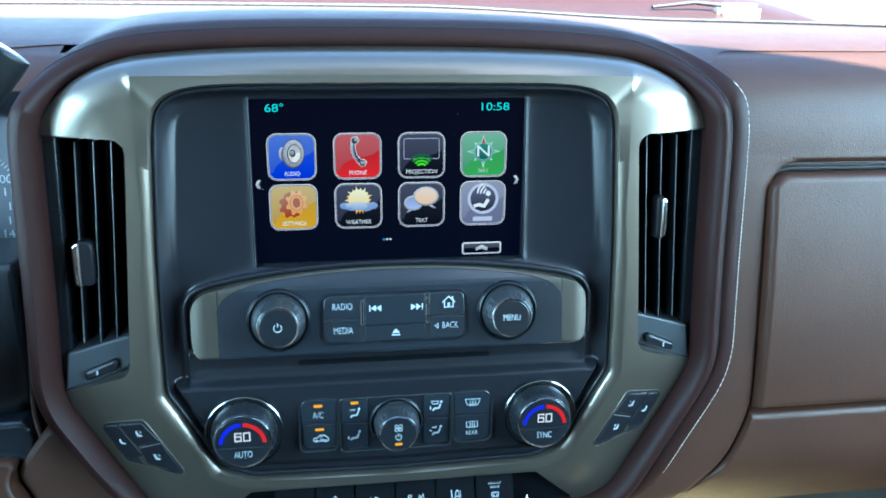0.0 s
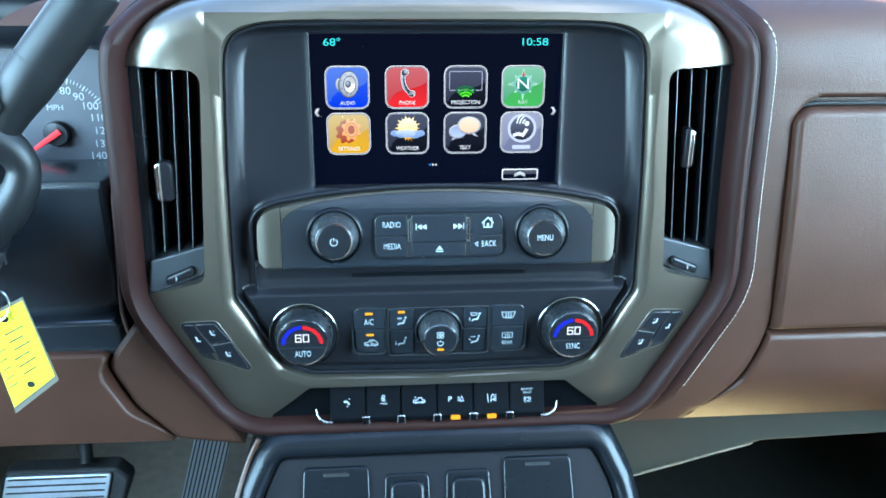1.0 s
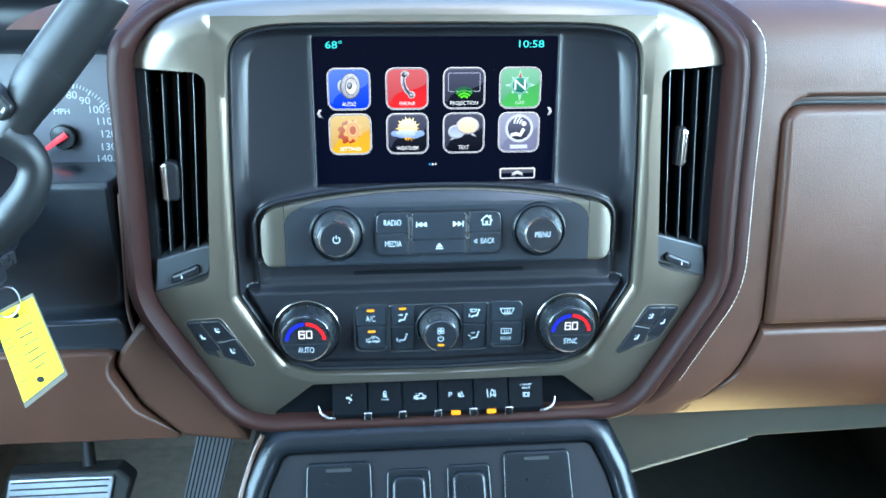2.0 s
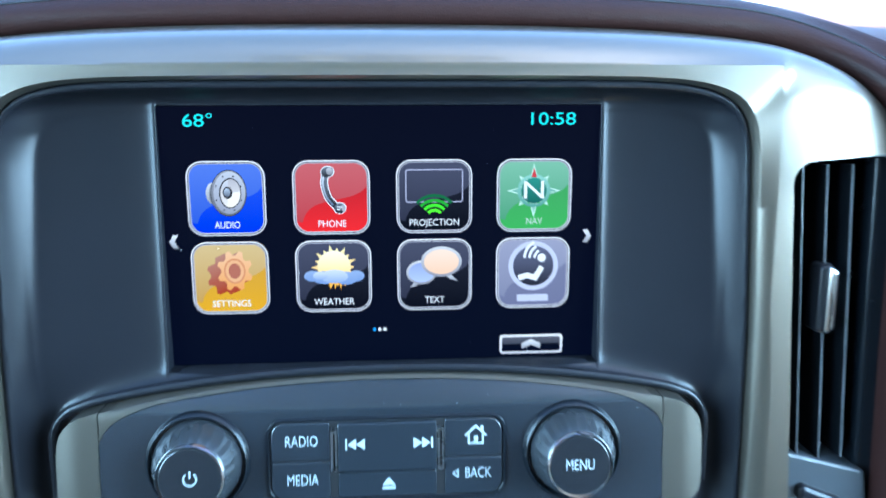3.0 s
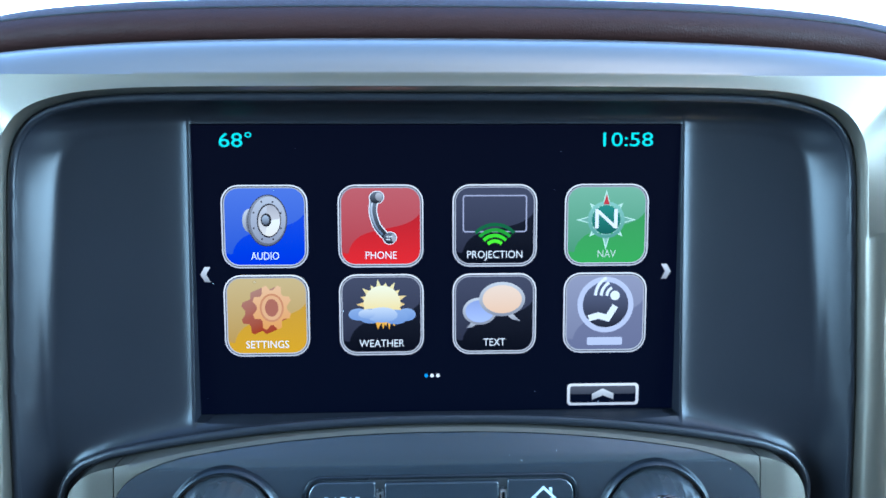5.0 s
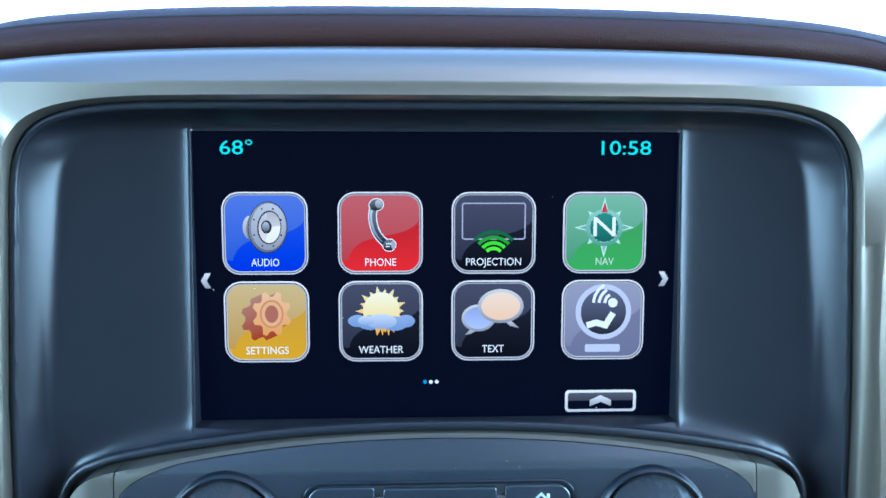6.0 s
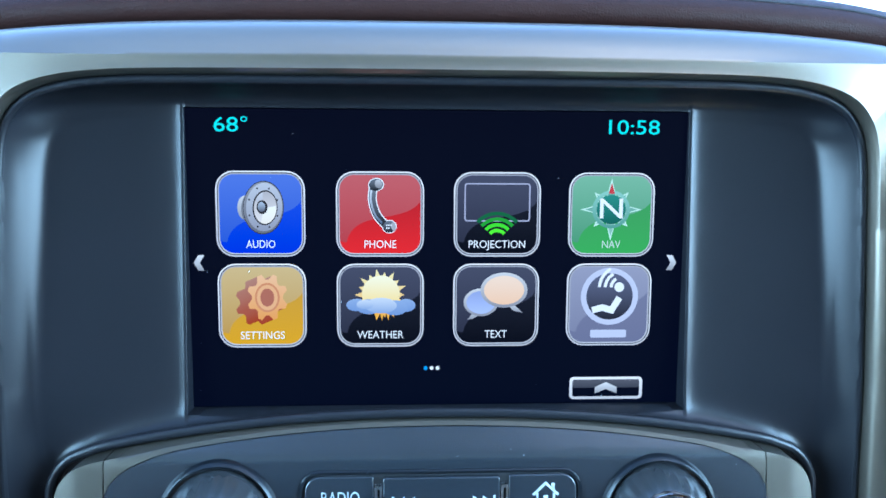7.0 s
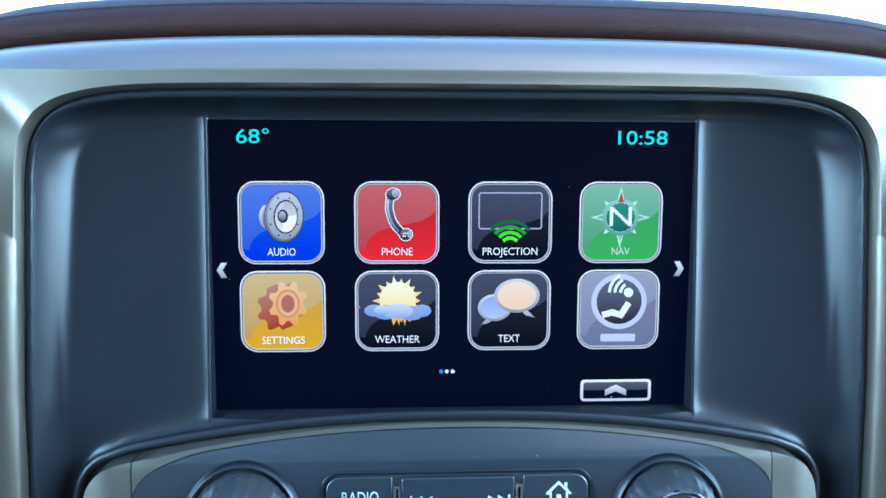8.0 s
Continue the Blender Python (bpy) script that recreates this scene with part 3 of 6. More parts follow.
def crest(x):
    """The rim's outer edge over the stack at x: depth and height."""
    x = max(CREST[0][0], min(CREST[-1][0], x))
    for p, q in zip(CREST, CREST[1:]):
        if p[0] <= x <= q[0]:
            t = (x - p[0]) / max(1e-6, q[0] - p[0])
            return p[1] + (q[1] - p[1]) * t, p[2] + (q[2] - p[2]) * t
    return CREST[-1][1:]


def sag(x, y):
    """The dash top falls off towards the passenger's far corner."""
    return 10.0 * smooth((x - 60) / 300) * smooth((y - 60) / 200)


for sgn in (1, -1):
    bm = bmesh.new()
    rows = []
    for y, z in DASH_LINE:
        if sgn < 0 and z < 57:
            continue
        x0 = outer_half(min(z, 79)) + 16 if z < 79 else 198
        x1 = 760 if sgn > 0 else x0 + 75
        rows.append([bm.verts.new((sgn * (x0 + (x1 - x0) * (k / 90) ** 1.3), y, z)) for k in range(91)])
    for c, d in zip(rows, rows[1:]):
        for k in range(90):
            bm.faces.new((c[k], c[k + 1], d[k + 1], d[k]))
    for v in bm.verts:
        if v.co.z > 80:
            v.co.z -= 0.8
    part("face_pad", bm, LEATHER, dash, "brown grained leather upper dash", angle=60)
bm = bmesh.new()
rows = []
for k in range(241):
    x = -760 + 1520 * k / 240
    cy, cz = crest(x)
    out = smooth((abs(x) - 200) / 34)
    y0 = (cy - 2.5) * (1 - out) + 21 * out
    rise = max(0.0, cz - 0.6 - line_at(TOP_LINE, max(20.5, cy), 0)) * (1 - out)
    far = 432 - 150 * (x / 529) ** 2 if abs(x) < 700 else 170
    row = []
    for j in range(41):
        y = y0 + (far - y0) * (j / 40) ** 1.4
        base = line_at(TOP_LINE, y, 0) - sag(x, y) if y > 20.5 else 82 + (y - 20.5) * 0.42
        row.append(bm.verts.new((x, y, base + rise * (1 - smooth((y - y0) / 200)))))
    row.append(bm.verts.new((x, far + 2, row[-1].co.z - 3)))
    row.append(bm.verts.new((x, far + 3, row[-1].co.z - 40)))
    rows.append(row)
for c, d in zip(rows, rows[1:]):
    for j in range(len(c) - 1):
        bm.faces.new((c[j], d[j], d[j + 1], c[j + 1]))
part("top_pad", bm, LEATHER, dash, "brown leather dash top", angle=60)
seal = [(x, 432 - 150 * (x / 529) ** 2) for x in range(-660, 661, 22)]
bm = tube([(x, y + 1, line_at(TOP_LINE, y, 0) - sag(x, y) + 1.5) for x, y in seal], [2.6] * len(seal), 8)
part("windscreen_seal", bm, RUBBER, dash, "black seal at the foot of the windscreen")
hood_line = [(v.x, v.y) for v in spline([(95, 30, 0), (62, 36, 0), (48, 56, 0), (56, 78, 0), (84, 86, 0), (110, 84, 0)], 5)]
part("gauge_hood", across(hood_line, -760, -222, 50, lambda x, y: 4 * smooth((-232 - x) / 30)), BLACK, dash, "black hood over the gauges")
# flank between the rim and the glovebox
GAP = [(v.x, v.y) for v in spline([(250, 20, 0), (254, -26, 0), (256.8, -80, 0), (257.5, -130, 0), (256.8, -166, 0), (245, -201, 0), (229, -221, 0), (198, -245, 0), (184, -254, 0)], 6)]


def gap_x(z):
    """Where the flank ends, at a height."""
    for p, q in zip(GAP, GAP[1:]):
        if q[1] <= z <= p[1]:
            return p[0] + (q[0] - p[0]) * (p[1] - z) / (p[1] - q[1])
    return 250.0


bm = bmesh.new()
rows = []
for k in range(101):
    z = 17 - 261.5 * k / 100
    xi = outer_half(z) + 15
    xo = gap_x(z)
    corner = max(0.0, z + 12) / 24
    if z > -12:
        xo += 24 * (1 - math.sqrt(max(0.0, 1 - min(1.0, corner) ** 2)))
    xi = min(xi, xo - 6)
    y = -21.0 + 0.45 * smooth((z + 8) / 25)
    rows.append([bm.verts.new((xi + (xo - xi) * s, y + d + (1.6 * s * smooth((z - 14) / 10)), z)) for s, d in ((0, 0), (0.3, 0), (0.6, 0), (0.85, 0.1), (0.95, 0.8), (0.99, 2.2), (1, 5), (1, 25))])
for c, d in zip(rows, rows[1:]):
    for j in range(len(c) - 1):
        bm.faces.new((c[j], c[j + 1], d[j + 1], d[j]))
part("flank", bm, LEATHER, dash, "brown leather flank beside the glovebox", angle=60)
# glovebox surround and the lower panels


def panel_top(x):
    """Upper edge of the lower panel: level, then down along the flank."""
    z = -171.5
    while z > -251 and gap_x(z) + 2.2 > x:
        z -= 0.5
    return z


def panel_face(x, z):
    """The lower panel rolls under towards its foot."""
    e = min(1.0, max(0.0, panel_top(x) - z) / 3.0)
    return -23 + 3.0 * (1 - math.sqrt(1 - (1 - e) ** 2)) + 0.0062 * max(0.0, -198 - z) ** 2


part("lower_right_panel", field([187 + 1.2 * k for k in range(62)] + [262 + 9 * k for k in range(43)], lambda x: -254, panel_top, panel_face, 30, 60), LEATHER, dash, "brown leather lower panel", angle=50)
part("glovebox_recess", slab(fillet([(247, 14, 8), (660, 14, 0), (660, -172, 0), (247, -172, 0)]), -9, 40, 0), LEATHER, dash)
part("end_panel", slab(fillet([(640, 20, 0), (765, 20, 0), (765, -254, 0), (640, -254, 0)]), -14, 60, 3), LEATHER, dash)
part("side_return", slab(fillet([(150, -246, 0), (205, -250, 4), (240, -226, 10), (240, -180, 0), (150, -180, 0)]), -10, 60, 2), LEATHER, dash)
# knee bolster on the driver's side
knee = fillet([(-700, -176, 0), (-243, -176, 10), (-251, -190, 14), (-232, -222, 24), (-202, -250, 10), (-205, -256, 4), (-700, -252, 0)], 8)
part("knee_bolster", slab(knee, -12, 70, 2.5, None, lambda x, z: -10 * math.sin(math.pi * (z + 256) / 82) + 0.2 * max(0, -236 - z)), LEATHER, dash, "brown leather knee bolster")
wedge = fillet([(-221, -150, 6), (-242, -178, 6), (-248.5, -190, 12), (-229, -221, 24), (-199, -249, 8), (-150, -256, 0), (-160, -232, 0), (-206, -170, 0)], 8)
part("stack_side", slab(wedge, -17, 60, 4, None, lambda x, z: 0.03 * max(0.0, -208 - x) ** 1.6), LEATHER, dash, "brown leather flank of the stack")
pocket = fillet([(-420, -50, 10), (-236, -50, 6), (-238, -110, 20), (-237.5, -151, 16), (-262, -155, 20), (-420, -158, 10)], 6)
part("black_lower_panel", slab(pocket, 6, 80, 6, None, lambda x, z: 10 * math.sin(math.pi * max(0, min(1, (z + 158) / 108)))), PANEL_BLACK, dash, "smooth black panel below the gauges")
part("black_ledge", slab(fillet([(-420, -154, 4), (-236, -152, 8), (-233, -180, 6), (-420, -184, 4)]), -6, 80, 4), PANEL_BLACK, dash)
part("panel_edge", tube(spline([(-233.5, 12, -60), (-234, 6, -110), (-233.5, -2, -145), (-228, -8, -166)], 6), [1.6] * 19, 8), LEATHER, dash)

# ---- things in the stack ----
# touchscreen
tv = thing("touchscreen", (0, 0, -52), "lit touchscreen showing two rows of coloured icons", "screen")
part("panel", slab(rrect(-88.0, -52.4, 88.0, 52.4, 1.2), 0, 4.5, 0.3), LCD, tv, "dark glossy display")
text_part("temperature", "68°", -71.7, 46.8, -0.2, 5.0, CYAN, tv, "cyan digits", wide=1.25, weight=0.0024)
text_part("clock", "10:58", 67.4, 46.9, -0.2, 5.0, CYAN, tv, "cyan digits", wide=1.28, weight=0.0024)
chev = [(2.0, 3.4), (-0.6, 3.4), (-2.6, 0), (-0.6, -3.4), (2.0, -3.4), (0, 0)]
for sgn, x in ((1, -83.5), (-1, 83.0)):
    part("page_arrow", slab([Vector((x + sgn * a * 0.78, -0.7 + b * 0.8)) for a, b in chev], -0.25, 0), ARROW_LIT, tv)
for k, m in enumerate((lit("blue_dot", (0.05, 0.32, 0.75)), WHITE_LIT, WHITE_LIT)):
    part("page_dot", slab(oval(-4.8 + 2.15 * k, -38.8, 0.7, 0.7, 14), -0.25, 0), m, tv)
up_button = part("up_button", hoop(rrect(47.5, -50.8, 74.2, -42.6, 1.4), rrect(48.5, -49.9, 73.2, -43.5, 0.9), -0.3, 0), FRAME_LIT, tv, "silver-edged soft button")
part("shine", slab(rrect(48.6, -46.6, 73.1, -43.6, 0.6), -0.2, 0), lit("grey_shine", (0.10, 0.105, 0.13), (0.05, 0.055, 0.075)), up_button)
part("arrow", slab([Vector((60.8 + a, -46.7 + b)) for a, b in ((-4, -2), (-4, 0.3), (0, 2.2), (4, 0.3), (4, -2), (0, -0.4))], -0.4, 0), ARROW_LIT, up_button)

EDGE_DARK = lit("edge_shadow", (0.02, 0.02, 0.03), (0.05, 0.05, 0.07))
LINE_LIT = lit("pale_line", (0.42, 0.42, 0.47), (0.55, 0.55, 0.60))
ICON_W, ICON_H = 30.6, 29.8
COLS, ROWZ = (-62.2, -20.9, 20.2, 60.9), (16.4, -15.9)


def icon(x, z, fill, shine, caption, wide=1.0, ink=None):
    """One icon: coloured tile with a paler gloss, a silver edge and a caption; the picture is added by the caller."""
    w, h = ICON_W / 2, ICON_H / 2
    tile = part("icon", slab(rrect(x - w, z - h, x + w, z + h, 6.2), -0.15, 0), fill, tv, caption.lower() + " icon tile")
    ring = lambda d, r: rrect(x - w + d, z - h + d, x + w - d, z + h - d, r)  # noqa: E731
    part("edge", hoop(ring(0, 6.2), ring(0.5, 5.7), -0.45, -0.1), FRAME_LIT, tile)
    part("inner_edge", hoop(ring(0.5, 5.7), ring(0.82, 5.38), -0.35, -0.1), EDGE_DARK, tile)
    part("inner_line", hoop(ring(0.82, 5.38), ring(1.2, 5.0), -0.40, -0.1), LINE_LIT, tile)
    left, right, top = x - w + 1.2, x + w - 1.2, z + h - 1.2
    gloss = [Vector((left, top - 4.7))] + arc(left + 4.7, top - 4.7, 4.7, 180, 90, 6) + arc(right - 4.7, top - 4.7, 4.7, 90, 0, 6)
    wave = [(1.0, 0.33, 0), (0.95, 0.39, 0), (0.86, 0.45, 0), (0.72, 0.50, 0), (0.53, 0.54, 0), (0.36, 0.58, 0), (0.24, 0.63, 0), (0.15, 0.71, 0), (0.10, 0.80, 0), (0.08, 0.86, 0), (0.0, 0.84, 0)]
    gloss += [Vector((left + (right - left) * v.x, top - (top * 2 - 2 * z) * v.y)) for v in spline(wave, 3)]
    part("gloss", slab(gloss, -0.22, -0.1), shine, tile)
    if caption:
        text_part("caption", caption, x, z - h + 4.3, -0.75, 2.75, ink or WHITE_LIT, tile, wide=wide, weight=0.0000)
    return tile


def layer(tile, poly, material, depth, name="picture"):
    return part(name, slab(poly, -depth, -0.1), material, tile)


DARK_FILL, DARK_SHINE = lit("dark_tile", (0.016, 0.018, 0.030), (0.0015, 0.002, 0.006)), lit("slate_gloss", (0.066, 0.07, 0.11), (0.028, 0.03, 0.052))
G1, G2, G3 = lit("pale_grey", (0.62, 0.63, 0.66), (0.30, 0.31, 0.35)), lit("mid_grey", (0.30, 0.31, 0.35), (0.14, 0.145, 0.17)), lit("deep_grey", (0.03, 0.03, 0.035))
# audio: a loudspeaker
tile = icon(COLS[0], ROWZ[0], lit("blue_tile", (0.035, 0.095, 0.62), (0.006, 0.035, 0.62)), lit("blue_gloss", (0.10, 0.18, 0.62), (0.04, 0.10, 0.55)), "AUDIO", 0.81)
cx, cz = COLS[0] + 1.0, ROWZ[0] + 2.2
layer(tile, oval(cx - 6.3, cz, 2.6, 4.2, 24), G1, 0.5)
layer(tile, oval(cx - 3.6, cz, 4.0, 6.0, 24, -6), G2, 0.52)
layer(tile, oval(cx, cz, 7.0, 9.3, 36, -4), G3, 0.54)
layer(tile, oval(cx, cz, 6.8, 9.0, 36, -4), G2, 0.56)
layer(tile, oval(cx + 0.3, cz + 0.2, 6.2, 8.4, 36, -4), lit("flange", (0.52, 0.54, 0.60), (0.30, 0.31, 0.38)), 0.58)
for k in range(8):
    a = math.radians(22 + 45 * k)
    layer(tile, oval(cx + 5.2 * math.cos(a), cz + 7.2 * math.sin(a), 0.32, 0.36, 8), G3, 0.62)
layer(tile, oval(cx + 0.6, cz, 4.3, 6.1, 30, -4), G3, 0.62)
layer(tile, oval(cx + 0.7, cz, 3.9, 5.6, 30, -4), lit("cone", (0.45, 0.43, 0.45), (0.78, 0.72, 0.68)), 0.66)
layer(tile, [Vector((cx + 0.2, cz)), *[p for p in oval(cx + 0.7, cz, 3.8, 5.5, 40, -4)[28:40]], Vector((cx + 4.4, cz + 0.6))], lit("cone_bright", (0.90, 0.88, 0.84), (0.86, 0.78, 0.66)), 0.68)
layer(tile, [Vector((cx - 0.2, cz)), *oval(cx + 0.7, cz, 3.8, 5.5, 40, -4)[12:18]], lit("cone_dim", (0.62, 0.62, 0.66), (0.42, 0.42, 0.46)), 0.69)
layer(tile, oval(cx - 0.4, cz + 0.2, 1.9, 2.4, 20), G3, 0.70)
layer(tile, oval(cx - 0.6, cz + 0.3, 1.3, 1.7, 20), lit("cap", (0.45, 0.52, 0.62), (0.10, 0.11, 0.15)), 0.72)
# phone: a handset
tile = icon(COLS[1], ROWZ[0], lit("red_tile", (0.34, 0.012, 0.02), (0.78, 0.018, 0.022)), lit("red_gloss", (0.52, 0.11, 0.12), (0.46, 0.05, 0.06)), "PHONE", 0.88)
cx, cz = COLS[1], ROWZ[0] + 2.9
spine = [(v.x, v.y) for v in spline([(cx - 2.4, cz + 6.2, 0), (cx - 2.7, cz + 2, 0), (cx - 1.2, cz - 3, 0), (cx + 1.8, cz - 6.6, 0)], 8)]
for wide, dep, m, ear in ((3.1, 0.5, WHITE_LIT, 2.95), (2.4, 0.55, lit("handset_steel", (0.17, 0.19, 0.23), (0.004, 0.004, 0.006)), 2.6)):
    part("picture", ribbon(spine, wide, -dep, -0.1), m, tile)
    layer(tile, oval(cx - 1.4, cz + 7.4, ear * 0.95, ear * 0.8, 20, 10), m, dep + 0.03)
    layer(tile, oval(cx + 3.2, cz - 7.2, ear * 0.88, ear * 0.8, 20, 10), m, dep + 0.03)
part("picture", ribbon([(p[0] - 0.55, p[1]) for p in spine[2:-2]], 0.7, -0.66, -0.1), lit("steel_shine", (0.62, 0.66, 0.74), (0.10, 0.14, 0.22)), tile)
layer(tile, oval(cx - 0.5, cz + 7.6, 1.3, 1.6, 16, 20), lit("ear_piece", (0.55, 0.55, 0.58), (0.2, 0.2, 0.22)), 0.66)
for k in range(5):
    layer(tile, oval(cx + 2.3 + 0.7 * (k % 3), cz - 6.7 - 1.0 * (k // 3), 0.3, 0.3, 8), WHITE_LIT, 0.68)
layer(tile, oval(cx + 4.6, cz - 7.2, 0.8, 1.6, 14, 10), lit("mouth_piece", (0.4, 0.4, 0.42)), 0.67)
# projection: a screen with waves
tile = icon(COLS[2], ROWZ[0], DARK_FILL, DARK_SHINE, "PROJECTION", 0.90)
cx, cz = COLS[2], ROWZ[0]
part("picture", ribbon(rrect(cx - 11.4, cz - 2.2, cx + 11.4, cz + 10.8, 0.8, 3), 0.45, -0.5, -0.1, True), lit("lilac_line", (0.42, 0.42, 0.55)), tile)
for k, (r, c) in enumerate(((3.4, (0.16, 0.80, 0.02)), (5.4, (0.12, 0.68, 0.02)), (7.4, (0.05, 0.33, 0.03)), (9.4, (0.02, 0.13, 0.045)))):
    part("picture", ribbon(arc(cx, cz - 9.0, r, 42, 138, 14), 1.25, -0.55 - 0.02 * k, -0.1), lit("green_wave", c), tile)
# navigation: a compass rose
tile = icon(COLS[3], ROWZ[0], lit("green_tile", (0.08, 0.29, 0.10), (0.08, 0.40, 0.085)), lit("green_gloss", (0.22, 0.46, 0.30), (0.10, 0.31, 0.16)), "NAV", 0.86, lit("pale_caption", (0.55, 0.68, 0.58)))
cx, cz = COLS[3] - 0.2, ROWZ[0] + 1.9


def star(long, short, waist, skew=0):
    pts = []
    for k in range(16):
        a = math.radians(90 - 22.5 * k + skew)
        r = long if k % 4 == 0 else short if k % 4 == 2 else waist
        pts.append(Vector((cx + r * math.cos(a), cz + r * math.sin(a))))
    return pts


layer(tile, star(11.0, 8.6, 4.6), lit("mint_edge", (0.55, 0.80, 0.66)), 0.5)
layer(tile, star(9.3, 7.2, 4.3), lit("mint_deep", (0.10, 0.30, 0.22), (0.30, 0.52, 0.42)), 0.53)
part("picture", ribbon(oval(cx, cz, 6.1, 6.1, 36), 1.2, -0.58, -0.1, True), lit("mint_ring", (0.30, 0.58, 0.48), (0.12, 0.32, 0.25)), tile)
layer(tile, oval(cx, cz, 5.2, 5.2, 32), lit("teal_disc", (0.05, 0.26, 0.20), (0.02, 0.12, 0.09)), 0.56)
layer(tile, [Vector((cx - 1.1, cz + 5.6)), Vector((cx + 1.1, cz + 5.6)), Vector((cx, cz + 9.4))], lit("red_tip", (0.55, 0.05, 0.06)), 0.66)
text_part("letter", "N", cx, cz, -0.8, 7.2, WHITE_LIT, tile, wide=1.25, weight=0.0040)
# settings: a gear
tile = icon(COLS[0], ROWZ[1], lit("amber_tile", (0.55, 0.30, 0.04), (0.72, 0.36, 0.006)), lit("amber_gloss", (0.62, 0.45, 0.20), (0.52, 0.30, 0.07)), "SETTINGS", 0.91)


def gear(x, z, r, tooth, n, turn=0.0):
    pts = []
    for k in range(n * 4):
        a = math.radians(turn + 360 * k / (n * 4))
        q = r + tooth if k % 4 in (1, 2) else r
        pts.append(Vector((x + 0.84 * q * math.cos(a), z + q * math.sin(a))))
    return pts


cx, cz = COLS[0] + 1.8, ROWZ[1] + 3.0
for k in range(6):
    layer(tile, gear(cx - 4.2 + 0.65 * k, cz - 1.8 + 0.28 * k, 6.4, 1.9, 8, 6), lit("rust", (0.44, 0.22, 0.16), (0.36, 0.045, 0.012)), 0.5 + 0.02 * k)
layer(tile, gear(cx, cz, 6.4, 2.0, 8, 6), lit("peach", (0.85, 0.50, 0.27), (0.78, 0.33, 0.08)), 0.66)
layer(tile, oval(cx, cz, 4.3, 5.2, 30), lit("peach_deep", (0.62, 0.26, 0.12)), 0.70)
layer(tile, oval(cx, cz, 3.6, 4.5, 30), lit("peach_mid", (0.80, 0.42, 0.20)), 0.74)
layer(tile, oval(cx, cz, 2.4, 3.2, 30), lit("rust_hole", (0.42, 0.14, 0.09)), 0.78)
# weather: sun and cloud
tile = icon(COLS[1], ROWZ[1], DARK_FILL, DARK_SHINE, "WEATHER", 0.90)
cx, cz = COLS[1] + 0.2, ROWZ[1] + 3.2
rays = []
for k in range(36):
    a = math.radians(10 * k)
    r = (9.3 if (k // 2) % 2 else 8.2) if k % 2 == 0 else 6.2
    rays.append(Vector((cx + r * math.cos(a), cz + 0.6 + r * math.sin(a))))
layer(tile, rays, lit("sun_rays", (0.90, 0.80, 0.42), (0.85, 0.38, 0.04)), 0.5)
layer(tile, oval(cx, cz + 0.8, 6.7, 6.7, 36), lit("sun_disc", (0.95, 0.88, 0.62), (0.92, 0.62, 0.14)), 0.54)
CLOUD, CLOUD2 = lit("cloud_blue", (0.30, 0.40, 0.62), (0.20, 0.30, 0.55)), lit("cloud_white", (0.62, 0.66, 0.74), (0.28, 0.38, 0.60))
for k, (dx, dz, rx, rz, m) in enumerate(((-8.6, -3.0, 3.6, 2.2, CLOUD), (8.8, -3.2, 3.4, 2.3, CLOUD), (-4.2, -3.6, 4.6, 2.7, CLOUD), (4.8, -4.0, 4.6, 2.7, CLOUD), (0, -3.2, 5.6, 2.8, CLOUD2), (-5.6, -2.8, 3.0, 1.7, CLOUD2))):
    layer(tile, oval(cx + dx, cz + dz, rx, rz, 26), m, 0.60 + 0.03 * k)
for dx in (-1.8, 0.2, 2.4):
    layer(tile, [Vector((cx + dx - 0.6, cz - 5.9)), Vector((cx + dx + 0.7, cz - 5.9)), Vector((cx + dx + 0.2, cz - 8.6))], lit("low_rays", (0.85, 0.42, 0.05)), 0.62)
# text: two speech bubbles
tile = icon(COLS[2], ROWZ[1], DARK_FILL, DARK_SHINE, "TEXT", 0.86)
cx, cz = COLS[2] + 1.2, ROWZ[1] + 3.6
SILV = lit("bubble_edge", (0.62, 0.62, 0.64), (0.28, 0.28, 0.32))
layer(tile, [Vector((cx - 8.6, cz - 5.6)), Vector((cx - 6.0, cz - 6.6)), Vector((cx - 9.6, cz - 8.6)), Vector((cx - 11.4, cz - 8.8))], SILV, 0.5)
layer(tile, oval(cx - 6.6, cz - 2.6, 6.2, 5.0, 32), SILV, 0.53)
layer(tile, oval(cx - 6.6, cz - 2.6, 5.2, 4.1, 32), lit("bubble_blue", (0.30, 0.36, 0.62), (0.45, 0.52, 0.80)), 0.56)
layer(tile, [Vector((cx + 2.4, cz - 3.0)), Vector((cx + 5.2, cz - 3.4)), Vector((cx + 8.4, cz - 6.4)), Vector((cx + 5.0, cz - 5.6))], SILV, 0.58)
layer(tile, oval(cx + 1.6, cz + 1.8, 8.4, 6.3, 36), SILV, 0.62)
layer(tile, oval(cx + 1.6, cz + 1.8, 7.2, 5.2, 36), lit("bubble_peach", (0.90, 0.68, 0.52), (0.88, 0.56, 0.36)), 0.66)
